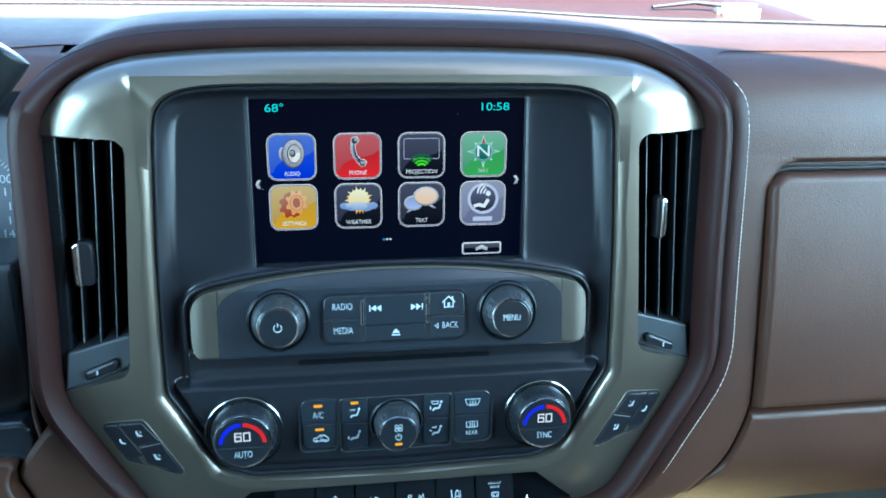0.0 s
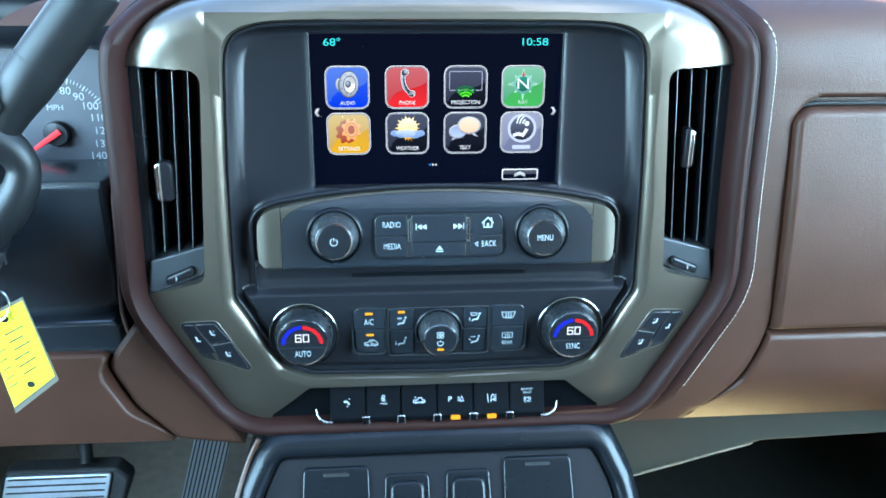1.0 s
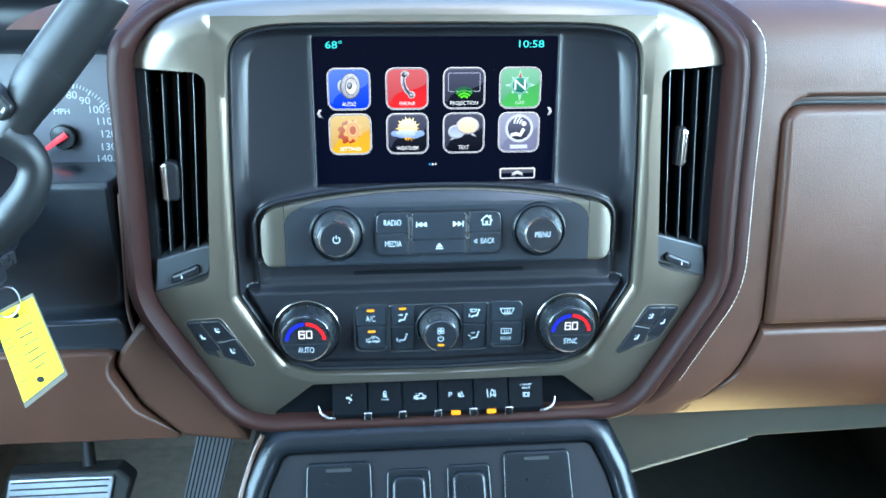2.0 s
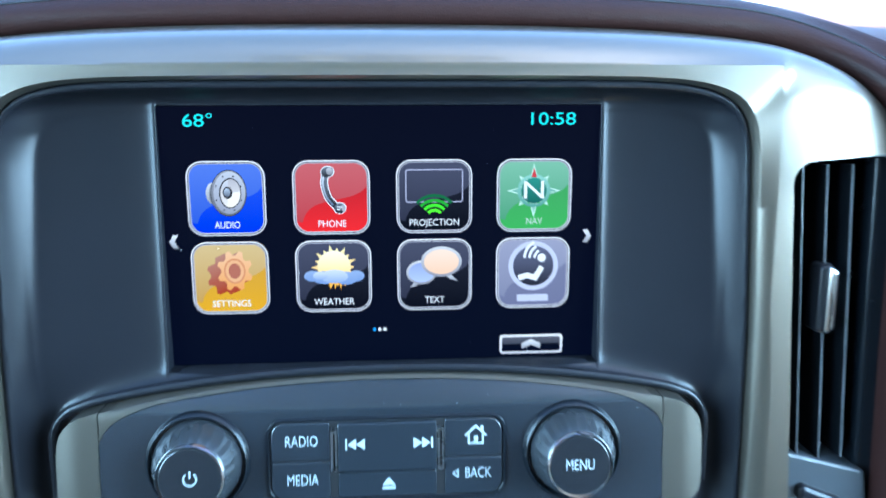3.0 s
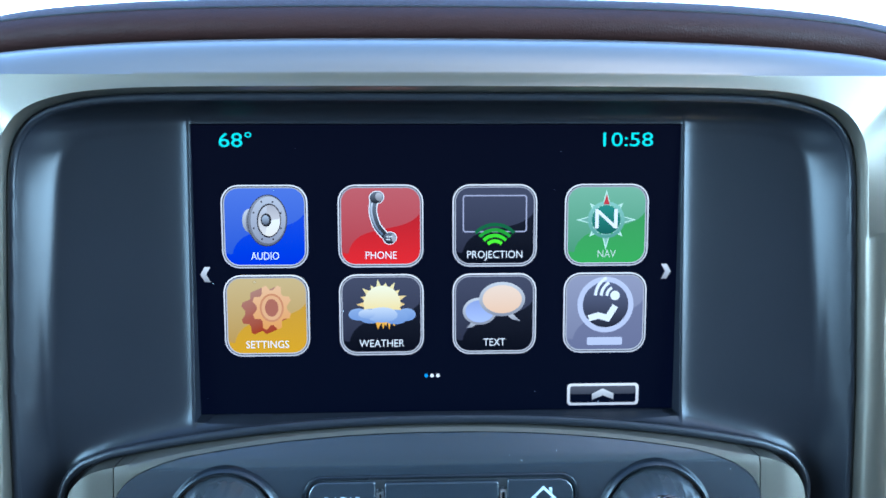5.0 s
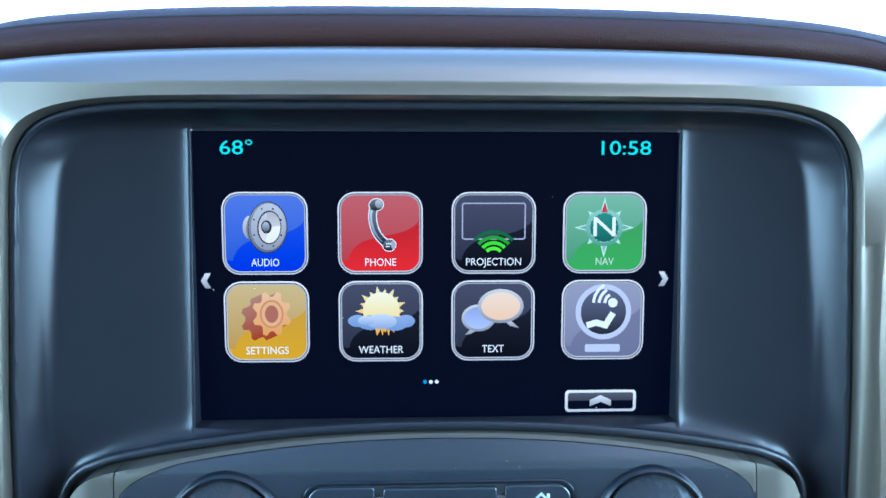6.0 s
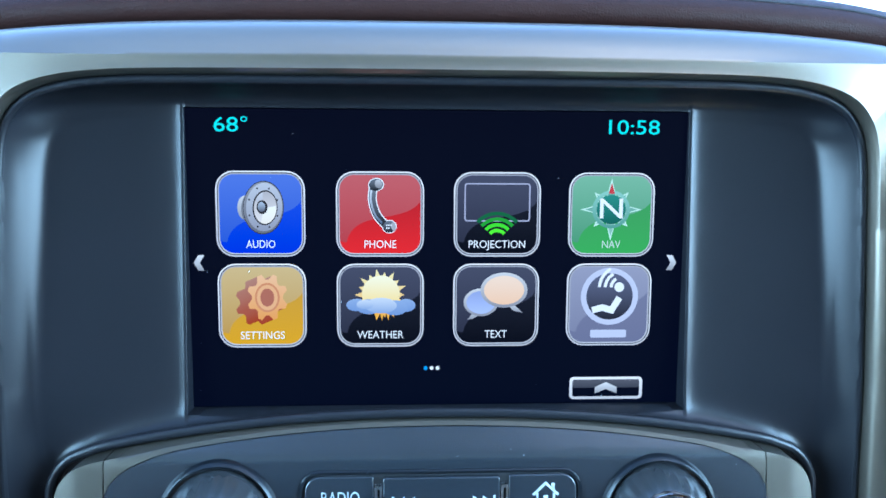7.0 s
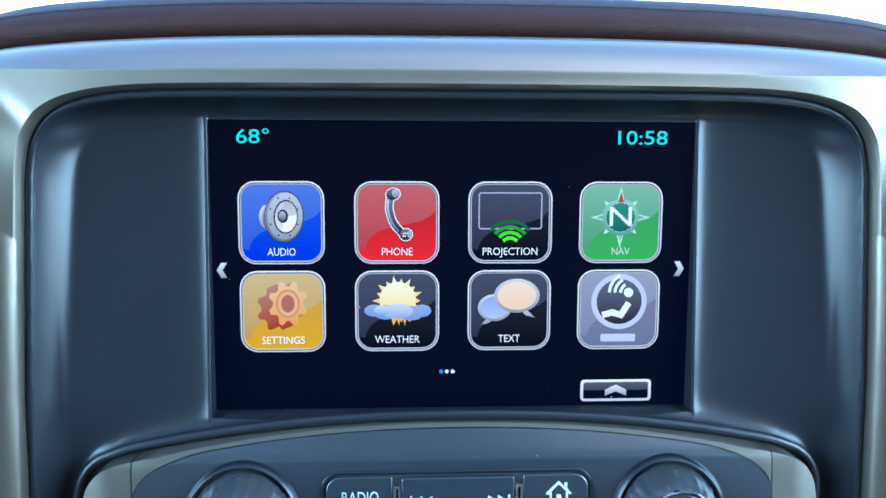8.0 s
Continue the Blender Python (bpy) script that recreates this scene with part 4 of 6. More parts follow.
# assistance: ring with plain shapes; its maker's name is a bar
tile = icon(COLS[3], ROWZ[1], lit("lilac_tile", (0.20, 0.205, 0.30), (0.16, 0.165, 0.26)), lit("lilac_gloss", (0.31, 0.315, 0.42), (0.22, 0.225, 0.32)), "")
tagged(tile, "lilac assistance icon tile")
cx, cz = COLS[3] + 0.2, ROWZ[1] + 3.0
PALE = lit("pale_lilac", (0.55, 0.57, 0.72))
layer(tile, oval(cx, cz, 9.4, 9.4, 40), lit("lilac_inner", (0.13, 0.14, 0.22), (0.012, 0.013, 0.02)), 0.45)
part("picture", ribbon(oval(cx, cz, 9.4, 9.4, 40), 1.9, -0.5, -0.1, True), PALE, tile)
for k in range(3):
    part("picture", ribbon(arc(cx + 4.0, cz + 3.2, 3.6 + 2.1 * k, 120, 178, 8), 1.05, -0.6, -0.1), WHITE_LIT, tile)
layer(tile, oval(cx + 3.4, cz + 3.4, 1.75, 1.75, 18), WHITE_LIT, 0.62)
part("picture", ribbon([(cx + 3.6, cz - 0.4), (cx + 0.8, cz - 5.0), (cx - 2.6, cz - 4.0), (cx - 6.2, cz - 5.0)], 2.3, -0.64, -0.1), WHITE_LIT, tile)
part("caption_bar", slab(rrect(cx - 6.6, ROWZ[1] - 12.0, cx + 6.4, ROWZ[1] - 9.2, 0.5, 3), -0.6, -0.1), PALE, tile)


# knobs
def knob(parent, x, z, r0, r1, back, front, face, collar, ribs=0, side=None):
    """A round control: a collar, a drum that tapers to the front, a chrome ring and a face."""
    part("collar", lathe(x, z, [(r0 + 3.2, back + 3), (r0 + 3.2, back + 0.4), (r0 + 2.6, back - 1.6), (r0 + 1.6, back - 2.4), (r0 + 0.9, back - 1.8), (r0 + 0.6, back + 1)], 72), collar, parent)
    drum = part("knob", lathe(x, z, [(r0, back + 2), (r0, back - 3.0), (r0 * 0.35 + r1 * 0.65 + 0.8, front + 3.2), (r1 + 1.2, front + 1.2), (r1 + 0.6, front + 0.5)], 96, None, ribs, 0.35), side or KNOB_SIDE, parent, "smooth black knob" if side else "ribbed grey knob")
    part("ring", lathe(x, z, [(r1 + 1.25, front + 1.6), (r1 + 1.25, front + 0.2), (r1 + 0.9, front - 0.35), (r1 + 0.2, front - 0.2), (r1 - 0.2, front + 0.8)], 72), CHROME, drum, "chrome ring")
    part("face", lathe(x, z, [(r1 + 0.1, front + 1.2), (r1 + 0.1, front + 0.1), (r1 - 0.4, front - 0.1)], 64), face, drum)
    return drum


# radio panel
radio = thing("radio_panel", (0, -16, -107), "black radio control panel with silver ends, two knobs and buttons", "control panel")


def radio_face(x, z):
    e = max(0.0, z + 64.5)
    y = -24.0 + (0.72 * (e - 1.5) if e > 3 else 0.12 * e * e)
    k = max(0.0, 1 - (z + 107.0) / 2.0)
    return y + 1.6 * k * k


def frange(a, b, n):
    return [a + (b - a) * k / n for k in range(n + 1)]


def cap_top(x):
    e = max(0.0, min(1.0, (abs(x) - 112) / 15.5))
    return arch(x) - 1.9 - (1.0 - math.sqrt(max(0.0, 1 - e ** 3))) * 13


def cap_low(x):
    e = max(0.0, min(1.0, (abs(x) - 112) / 15.5))
    return -106.9 + (1.0 - math.sqrt(max(0.0, 1 - e ** 4))) * 11


def inner_top(x):
    e = max(0.0, min(1.0, (abs(x) - 88) / 22.5))
    return arch(x) - 3.6 - 1.6 * e - (1.0 - math.sqrt(max(0.0, 1 - e ** 3))) * 10


part("body", field(frange(-110.4, 110.4, 150), lambda x: -107, inner_top, radio_face, 44, -4), PANEL_BLACK, radio, "soft black face", angle=50)
part("arch_strip", field(frange(-110.2, 110.2, 120), lambda x: inner_top(x) + 0.35, lambda x: arch(x) - 1.9, lambda x, z: radio_face(x, z) - 0.2, 4, -4), SILVER_DARK, radio, "thin silver strip over the panel", angle=60)
for sgn in (-1, 1):
    part("end_cap", field(sorted(sgn * v for v in frange(110.7, 127.5, 24)), cap_low, cap_top, lambda x, z: radio_face(x, z) + 0.2 + 0.02 * max(0, abs(x) - 118) ** 2, 44, -4), SILVER_DARK, radio, "bronze-silver end cap", angle=50)
for x, sign in ((-73.4, "power"), (73.4, "MENU")):
    kn = knob(radio, x, -82.6, 17.0, 11.6, -24, -38, BLACK_GLOSS, GREY_PLASTIC, 24)
    if sign == "power":
        part("symbol", glyph([("line", arc(0, 0, 2.4, 125, 415, 20), 0.55), ("line", [(0, 0.4), (0, 3.2)], 0.55)], x, -82.8, -38.2), PRINT, kn)
    else:
        text_part("caption", "MENU", x, -82.6, -38.2, 4.2, PRINT, kn, wide=0.70, weight=-0.009)
part("button_frame", hoop(rrect(-47.2, -100.0, 46.8, -66.6, 6.5), rrect(-45.9, -98.7, 45.5, -67.9, 5.4), -25.0, -22, None, 0.3), GREY_PLASTIC, radio, "dark rounded button frame")
part("button_well", slab(rrect(-46, -98.8, 45.6, -67.8, 5.5), -24.2, -22), BLACK_DEEP, radio)
for name, poly, word in (
    ("radio_button", fillet([(-45.3, -83.2, 0.9), (-22.6, -83.2, 0.9), (-22.6, -68.4, 0.9), (-45.3, -68.4, 4.8)]), "RADIO"),
    ("media_button", fillet([(-45.3, -98.2, 4.8), (-22.6, -98.2, 0.9), (-22.6, -83.9, 0.9), (-45.3, -83.9, 0.9)]), "MEDIA"),
    ("home_button", fillet([(22.2, -83.2, 0.9), (45.0, -83.2, 0.9), (45.0, -68.4, 4.8), (22.2, -68.4, 0.9)]), "home"),
    ("back_button", fillet([(22.2, -98.2, 0.9), (45.0, -98.2, 4.8), (45.0, -83.9, 0.9), (22.2, -83.9, 0.9)]), "BACK"),
    ("seek_button", fillet([(-19.6, -87.6, 0.9), (19.2, -87.6, 0.9), (19.2, -68.6, 0.9), (-19.6, -68.6, 0.9)]), "seek"),
    ("eject_button", fillet([(-19.6, -98.2, 0.9), (19.2, -98.2, 0.9), (19.2, -88.4, 0.9), (-19.6, -88.4, 0.9)]), "eject"),
):
    deep = -26.2 if word == "seek" else -25.2
    b = part(name, slab(poly, deep, -22.5, 0.45), PANEL_BLACK, radio)
    mx, mz = sum(p[0] for p in poly) / len(poly), sum(p[1] for p in poly) / len(poly)
    if word == "RADIO":
        text_part("caption", word, -33.6, -75.6, deep - 0.1, 4.3, PRINT, b, wide=0.69, weight=-0.009)
    elif word == "MEDIA":
        text_part("caption", word, -33.4, -91.0, deep - 0.1, 4.3, PRINT, b, wide=0.69, weight=-0.009)
    elif word == "BACK":
        text_part("caption", word, 35.4, -90.2, deep - 0.1, 4.2, PRINT, b, wide=0.69, weight=-0.009)
        part("symbol", glyph([("loop", [(0.7, 1.5), (-1.3, 0), (0.7, -1.5)], 0.4)], 26.8, -90.2, deep - 0.1), PRINT, b)
    elif word == "home":
        part("symbol", glyph([("line", [(-4.2, 0.0), (0, 3.9), (4.2, 0.0)], 0.8), ("fill", [(1.9, 2.6), (3.0, 1.8), (3.0, 3.9), (1.9, 3.9)]), ("line", [(-2.8, 0.6), (-2.8, -3.0), (2.8, -3.0), (2.8, 0.6)], 0.7), ("fill", [(-0.8, -2.8), (0.8, -2.8), (0.8, -0.2), (-0.8, -0.2)])], 34.6, -75.2, deep - 0.1), PRINT, b)
    elif word == "seek":
        for sgn, x in ((-1, -12.4), (1, 13.4)):
            part("symbol", glyph([("fill", [(sgn * -3.4, 2.1), (sgn * -3.4, -2.1), (0, 0)]), ("fill", [(0.02 * sgn, 2.1), (0.02 * sgn, -2.1), (sgn * 3.3, 0)]), ("fill", [(sgn * 3.5, 2.1), (sgn * 3.5, -2.1), (sgn * 4.2, -2.1), (sgn * 4.2, 2.1)])], x, -76.8, deep - 0.1), PRINT, b)
    else:
        part("symbol", glyph([("fill", [(-2.6, -0.6), (2.6, -0.6), (0, 2.4)]), ("fill", [(-2.6, -2.2), (2.6, -2.2), (2.6, -1.3), (-2.6, -1.3)])], 0.2, -93.2, deep - 0.1), PRINT, b)
for sgn in (-1, 1):
    part("bright_tab", hoop(rrect(sgn * 20.9 - 1.2 - 0.2, -87.8, sgn * 20.9 + 1.0, -71.2, 0.4), rrect(sgn * 20.9 - 0.5, -87.2, sgn * 20.9 + 0.3, -72.2, 0.2), -26.2, -23), SATIN_METAL, radio, "thin bright tab")

# the whole panel leans back
for ob in radio.children_recursive:
    for v in ob.data.vertices:
        v.co.y += 0.11 * (v.co.z - 0.045)

# climate panel
climate = thing("climate_panel", (0, -18, -190), "black climate control panel with two temperature knobs and a fan knob", "control panel")
for x, word in ((-98.8, "AUTO"), (98.6, "SYNC")):
    kn = knob(climate, x, -159.2, 21.2, 17.0, -22.5, -38, BLACK_GLOSS, BLACK, 0, DRUM)
    part("rim_ring", lathe(x, -159.2, [(24.9, -24.4), (25.1, -25.4), (24.5, -25.8), (23.9, -24.8)], 72), DARK_CHROME, kn, "dark chrome ring at the base")
    part("cold_arc", ribbon(arc(x, -161.0, 13.7, 176, 92, 20), 2.7, -38.35, -38), BLUE_LIT, kn, "blue lit arc")
    part("hot_arc", ribbon(arc(x, -161.0, 13.7, 88, 4, 20), 2.7, -38.35, -38), RED_LIT, kn, "red lit arc")
    digits = [("loop", [(-5.3, -3.2), (-1.0, -3.2), (-1.0, 0.3), (-5.3, 0.3)], 0.95), ("line", [(-5.3, 0.2), (-5.3, 3.2), (-1.0, 3.2), (-1.0, 2.0)], 0.95), ("loop", [(1.0, 3.2), (5.3, 3.2), (5.3, -3.2), (1.0, -3.2)], 0.95)]
    part("digits", glyph(digits, x, -155.6, -38.35, 0.86), lit("white_digits", (0.9, 0.9, 0.95)), kn, "white lit digits")
    part("split_line", slab(rrect(x - 16.6, -163.4, x + 16.6, -163.1, 0.1, 2), -38.2, -38), KNOB_SIDE, kn)
    text_part("caption", word, x, -168.2, -38.2, 4.6, PRINT, kn, wide=0.64, weight=-0.009)
kn = knob(climate, 0.2, -159.0, 15.2, 11.4, -22.5, -41, BLACK_GLOSS, GREY_PLASTIC, 30)
part("symbol", glyph([("ring", -1.25, 1.25, 1.1, 0.45), ("ring", 1.25, 1.25, 1.1, 0.45), ("ring", -1.25, -1.25, 1.1, 0.45), ("ring", 1.25, -1.25, 1.1, 0.45)], 0.2, -154.8, -41.2), PRINT, kn)
part("symbol", glyph([("line", arc(0, 0, 2.0, 125, 415, 20), 0.5), ("line", [(0, 0.4), (0, 2.7)], 0.5)], 0.2, -161.2, -41.2), PRINT, kn)
part("led", slab(rrect(-2.2, -167.0, 2.6, -165.4, 0.4, 3), -41.5, -41), AMBER, kn, "amber light")
SEAT = [("disc", 2.6, 2.6, 0.75), ("line", [(2.2, 1.4), (1.2, -1.3), (-1.4, -1.3), (-2.4, -2.6)], 0.95)]


def figure(kind):
    """Plain air-flow signs: arrows beside a bent bar."""
    s = list(SEAT)
    if kind in ("face", "both"):
        s += [("line", [(-2.8, 2.2), (-0.6, 2.2)], 0.5), ("fill", [(-0.7, 2.9), (-0.7, 1.5), (0.5, 2.2)])]
    if kind in ("foot", "screen_foot"):
        s += [("fill", [(-4.4, -0.9), (-3.0, -0.9), (-3.7, -2.4)]), ("line", [(-3.7, 0.4), (-3.7, -1.0)], 0.5)]
    if kind == "both":
        s += [("line", [(-4.2, 0.8), (-2.6, -0.4)], 0.5)]
    if kind == "screen_foot":
        s += [("loop", [(-3.2, 3.2), (1.0, 3.2), (0.4, 1.5), (-2.6, 1.5)], 0.45)]
    return s


part("mode_frame", hoop(rrect(-37.6, -179.6, 38.0, -140.2, 3.0), rrect(-36.8, -178.8, 37.2, -141.0, 2.4), -23.6, -17, None, 0.2), KNOB_SIDE, climate, "thin grey frame round the mode buttons")
for x0, x1 in ((-63.6, -38.8), (39.2, 65.6)):
    part("group_line", ribbon(rrect(x0, -178.0, x1, -139.4, 4.5), 0.5, -23.2, -15, True), KNOB_SIDE, climate, "thin grey outline")
for nm, x0, x1, z0, z1, sign, led in (
    ("button", -62.6, -39.2, -157.2, -140.2, "A/C", -144.6), ("button", -61.6, -39.2, -176.6, -158.0, "recirc", -162.2),
    ("button", -36.4, -18.2, -158.0, -141.4, "face", -143.8), ("button", -36.4, -18.2, -178.4, -158.8, "foot", None),
    ("button", 18.6, 36.8, -158.0, -141.4, "screen_foot", None), ("button", 18.6, 36.8, -178.4, -158.8, "both", None),
    ("button", 39.8, 64.6, -157.2, -140.2, "screen", None), ("button", 39.8, 64.6, -177.4, -158.0, "REAR", None),
):
    left, right = x0 < -38, x1 > 38
    top = sign in ("A/C", "screen")
    poly = fillet([(x0, z0, 5.0 if left and not top else 0.6), (x1, z0, 5.0 if right and not top else 0.6), (x1, z1, 5.0 if right and top else 0.6), (x0, z1, 5.0 if left and top else 0.6)])
    lean = lambda x, z: 3.5 * smooth((-135 - z) / 60)  # noqa: E731
    b = part(nm, slab(poly, -23.3, -16, 0.5, None, lean), PANEL_BLACK, climate)
    mx, mz = (x0 + x1) / 2, (z0 + z1) / 2
    yy = -23.5 + lean(mx, mz)
    if led:
        part("led", slab(rrect(mx - 2.6 + (-0.6 if left else 0), led - 0.9, mx + 2.6, led + 0.9, 0.4, 3), yy - 0.5, yy + 1), AMBER, b, "amber light")
    if sign == "A/C":
        text_part("caption", "A/C", mx - 0.3, -151.4, yy - 0.25, 4.7, PRINT, b, wide=0.66, weight=-0.009)
    elif sign == "recirc":
        part("symbol", glyph([("loop", [(-4.4, -1.0), (-4.4, 0.4), (-2.0, 0.8), (-0.6, 2.4), (2.2, 2.4), (3.8, 0.8), (4.4, 0.2), (4.4, -1.4), (-1.0, -1.4)], 0.6), ("line", arc(0.8, 0.5, 1.1, 60, 330, 10), 0.4), ("ring", -2.6, -1.4, 0.8, 0.4), ("ring", 2.6, -1.4, 0.8, 0.4)], mx + 0.4, -169.2, yy - 0.2, 1.1), PRINT, b)
    elif sign == "screen":
        part("symbol", glyph([("loop", [(-5.2, 2.6), (5.2, 2.6), (3.6, -1.6), (-3.6, -1.6)], 0.5), ("line", [(-1.8, 1.6), (-1.4, 0.4), (-1.9, -0.8), (-1.6, -2.8)], 0.5), ("line", [(0, 1.6), (0.4, 0.4), (-0.1, -0.8), (0.2, -2.8)], 0.5), ("line", [(1.8, 1.6), (2.2, 0.4), (1.7, -0.8), (2.0, -2.8)], 0.5)], mx, -148.6, yy - 0.2), PRINT, b)
    elif sign == "REAR":
        part("symbol", glyph([("loop", [(-3.8, 2.2), (3.8, 2.2), (3.8, -1.8), (-3.8, -1.8)], 0.55), ("line", [(-1.5, 1.2), (-1.2, 0), (-1.5, -2.8)], 0.5), ("line", [(0, 1.2), (0.3, 0), (0, -2.8)], 0.5), ("line", [(1.5, 1.2), (1.8, 0), (1.5, -2.8)], 0.5)], mx, -165.6, yy - 0.2), PRINT, b)
        text_part("caption", "REAR", mx, -171.8, yy - 0.2, 2.9, PRINT, b, wide=0.85, weight=-0.004)
    else:
        part("symbol", glyph(figure(sign), mx, mz - (1.6 if led else 0), yy - 0.2, 1.15), PRINT, b)


# dust on the glass and the panel below it
rng = random.Random(5)
dust = thing("dust", (0, -0.5, -50), "pale dust specks on the screen and radio panel", "dust", kind="stuff")
bm = bmesh.new()
for k in range(26):
    r = 0.06 + 0.10 * rng.random() ** 3
    if k < 15:
        x, z, y = rng.uniform(-86, 86), rng.uniform(-51, 50), -0.42
    else:
        x, z = rng.uniform(-105, 105), rng.uniform(-72, -60)
        y = radio_face(x, z) + 0.11 * (z + 62) - 0.12
        if z > inner_top(x) - 0.5:
            continue
    slab(oval(x, z, r * rng.uniform(0.8, 2.0), r, 6, rng.uniform(0, 180)), y - 0.03, y + 0.1, 0, bm)
part("specks", bm, PRINT, dust, flat=True)


# air vents
VANE_EDGE = surf("grey_vane_edge", (0.11, 0.115, 0.12), 0.3, 0.3, 0, 0.05, 60)


def vent(sgn, tab_z, tab_vane):
    """A tall air vent: dark box, three upright vanes, a slider tab and a tray with a thumb wheel. sgn: -1 mirrors it."""
    v = thing("air_vent", (sgn * 185, 0, -130), "tall black air vent with upright vanes and a chrome slider tab", "air vent", "vents beside the screen")
    mir = lambda pts: [Vector((sgn * p[0], p[1])) for p in pts]  # noqa: E731
    hole = fillet(VENT_HOLE)
    box = bmesh.new()
    loops(box, [[Vector((sgn * p.x, y, p.y)) for p in hole] for y in (-13, 34)], False, True)
    part("box", box, BLACK, v)
    lip = hoop(mir(hole), mir(shrink(hole, 1.1)), -15.5, 0)
    part("lip", lip, BLACK, v)
    part("cheek", slab(mir(fillet([(198, 33, 2), (217, 35, 0), (217, -124, 0), (203, -122, 4)])), -10.5, 30, 2), GREY_PLASTIC, v, "dark side wall")
    tray = mir(fillet([(163.4, -91.5, 4), (205, -103, 2), (209, -130, 2), (168, -114.5, 7)]))
    part("tray", slab(tray, -14.5, 20, 1.5), surf("blue_grey_plastic", (0.035, 0.04, 0.046), 0.4, 0, 0, 0.08, 50, 0.1, 1800), v, "smooth grey tray below the vanes")
    wheel = part("thumb_wheel", slab(mir(fillet([(174.5, -106.0, 2.5), (195, -114.5, 2.5), (195.5, -122.0, 2.5), (174, -113.5, 2.5)])), -18.4, -12, 2.2), BLACK, v, "small black thumb wheel")
    part("mark", slab(mir(fillet([(186.8, -113.6, 0.3), (187.7, -113.9, 0.3), (187.7, -117.2, 0.3), (186.8, -116.9, 0.3)])), -18.8, -18), PRINT, wheel)
    for k, (xt, xb) in enumerate(((166.6, 174.8), (176.8, 184.6), (187.4, 194.6))):
        bm = bmesh.new()
        rows = []
        for s in range(25):
            z = 29.0 - 126 * s / 24
            x = xt + (xb - xt) * s / 24
            rows.append([Vector((sgn * (x + d), y, z)) for d, y in ((-0.55, -11.6), (0, -12.3), (0.55, -11.6), (0.9, 12), (-0.9, 12))])
        loops(bm, rows)
        vane = part("vane", bm, KEY_BLACK, v)
        part("front_edge", tube([(sgn * (xt + (xb - xt) * q / 12), -12.4, 29.0 - 126 * q / 12) for q in range(13)], [0.42] * 13, 8), VANE_EDGE, vane, "pale front edge")
        if k == tab_vane:
            s = (29.0 - tab_z) / 126
            x = xt + (xb - xt) * s
            # the slider rides on this vane
            body = fillet([(x - 4.5, tab_z + 14, 2), (x + 1.5, tab_z + 15, 2), (x + 1.5, tab_z - 15, 2), (x - 4.5, tab_z - 14, 2)])
            if sgn < 0:
                body = fillet([(x - 9.5, tab_z + 14, 5), (x + 1.0, tab_z + 15, 3), (x + 1.0, tab_z - 13, 3), (x - 8.5, tab_z - 15, 5)])
            tab = part("slider_tab", slab(mir(body), -17, -8, 2), BLACK, v, "black slider tab")
            edge = fillet([(x - 1.6, tab_z + 15.5, 1.5), (x + 2.8, tab_z + 12, 1.5), (x + 2.8, tab_z - 12, 1.5), (x - 1.6, tab_z - 15.5, 1.5)])
            part("chrome_edge", slab(mir(edge), -19.0, -9, 1.9), CHROME, tab, "chrome edge")
    return v


vent(1, -25.5, 1)
vent(-1, -45.0, 2)


# seat heater switches
def seat_switch(sgn):
    """A three-key switch group let into the bezel."""
    s = thing("seat_heater_switch", (sgn * 160, -20, -187), "black three-key seat heater switch with white signs in the silver bezel", "switch", "seat heater switches")
    mir = lambda pts: [Vector((sgn * p[0], p[1])) for p in pts]  # noqa: E731
    slope = lambda x, z: float(dome(np.array(abs(x)), np.array(z), 0.0))  # noqa: E731
    outline = fillet([(161.5, -147.0, 4), (188.5, -150.5, 3), (174.5, -177, 5), (137.5, -187.2, 2)])
    part("surround", slab(mir(shrink(outline, -0.8)), -0.5, 9, 0.3, None, slope), BLACK_DEEP, s)
    rim_pts = shrink(outline, -1.1)
    part("bright_lip", tube([(sgn * p[0], slope(p[0], p[1]) - 0.35, p[1]) for p in rim_pts + rim_pts[:1]], [0.42] * (len(rim_pts) + 1), 6), SILVER, s, "thin silver edge")
    pict = [("line", [(1.8, 2.6), (0.6, -0.8), (-2.0, -1.2)], 1.3), ("line", [(-2.4, 1.0), (-1.8, 1.8), (-2.2, 2.6)], 0.45), ("line", [(-1.2, 1.0), (-0.6, 1.8), (-1.0, 2.6)], 0.45)]
    for key in ([(162.3, -148.2, 3), (176.6, -150.0, 0.5), (166.6, -165.6, 0.5), (152.4, -161.4, 0.5)], [(177.6, -150.2, 0.5), (187.6, -151.2, 2.5), (174.0, -176.4, 4), (163.4, -172.6, 0.5)], [(151.4, -162.8, 0.5), (165.6, -166.8, 0.5), (161.6, -178.6, 0.5), (139.4, -185.8, 1.5)]):
        poly = fillet(key)
        k = part("key", slab(mir(poly), -1.3, 6, 0.5, None, slope), BLACK, s)
        mx, mz = sum(p[0] for p in key) / 4, sum(p[1] for p in key) / 4
        part("symbol", glyph([(a, *([(sgn * q[0], q[1]) for q in b], c)) for a, b, c in pict], sgn * mx, mz, -1.55 + slope(mx, mz), 0.95), PRINT, k)
    return s


seat_switch(1)
seat_switch(-1)

# key bar under the climate panel
bar = thing("switch_bar", (0, -16, -238), "row of six black piano-key switches with chrome dividers", "switch panel")
part("backing", slab(fillet(SWITCH_HOLE), -12, 30, 1), KEY_BLACK, bar, "gloss black backing")


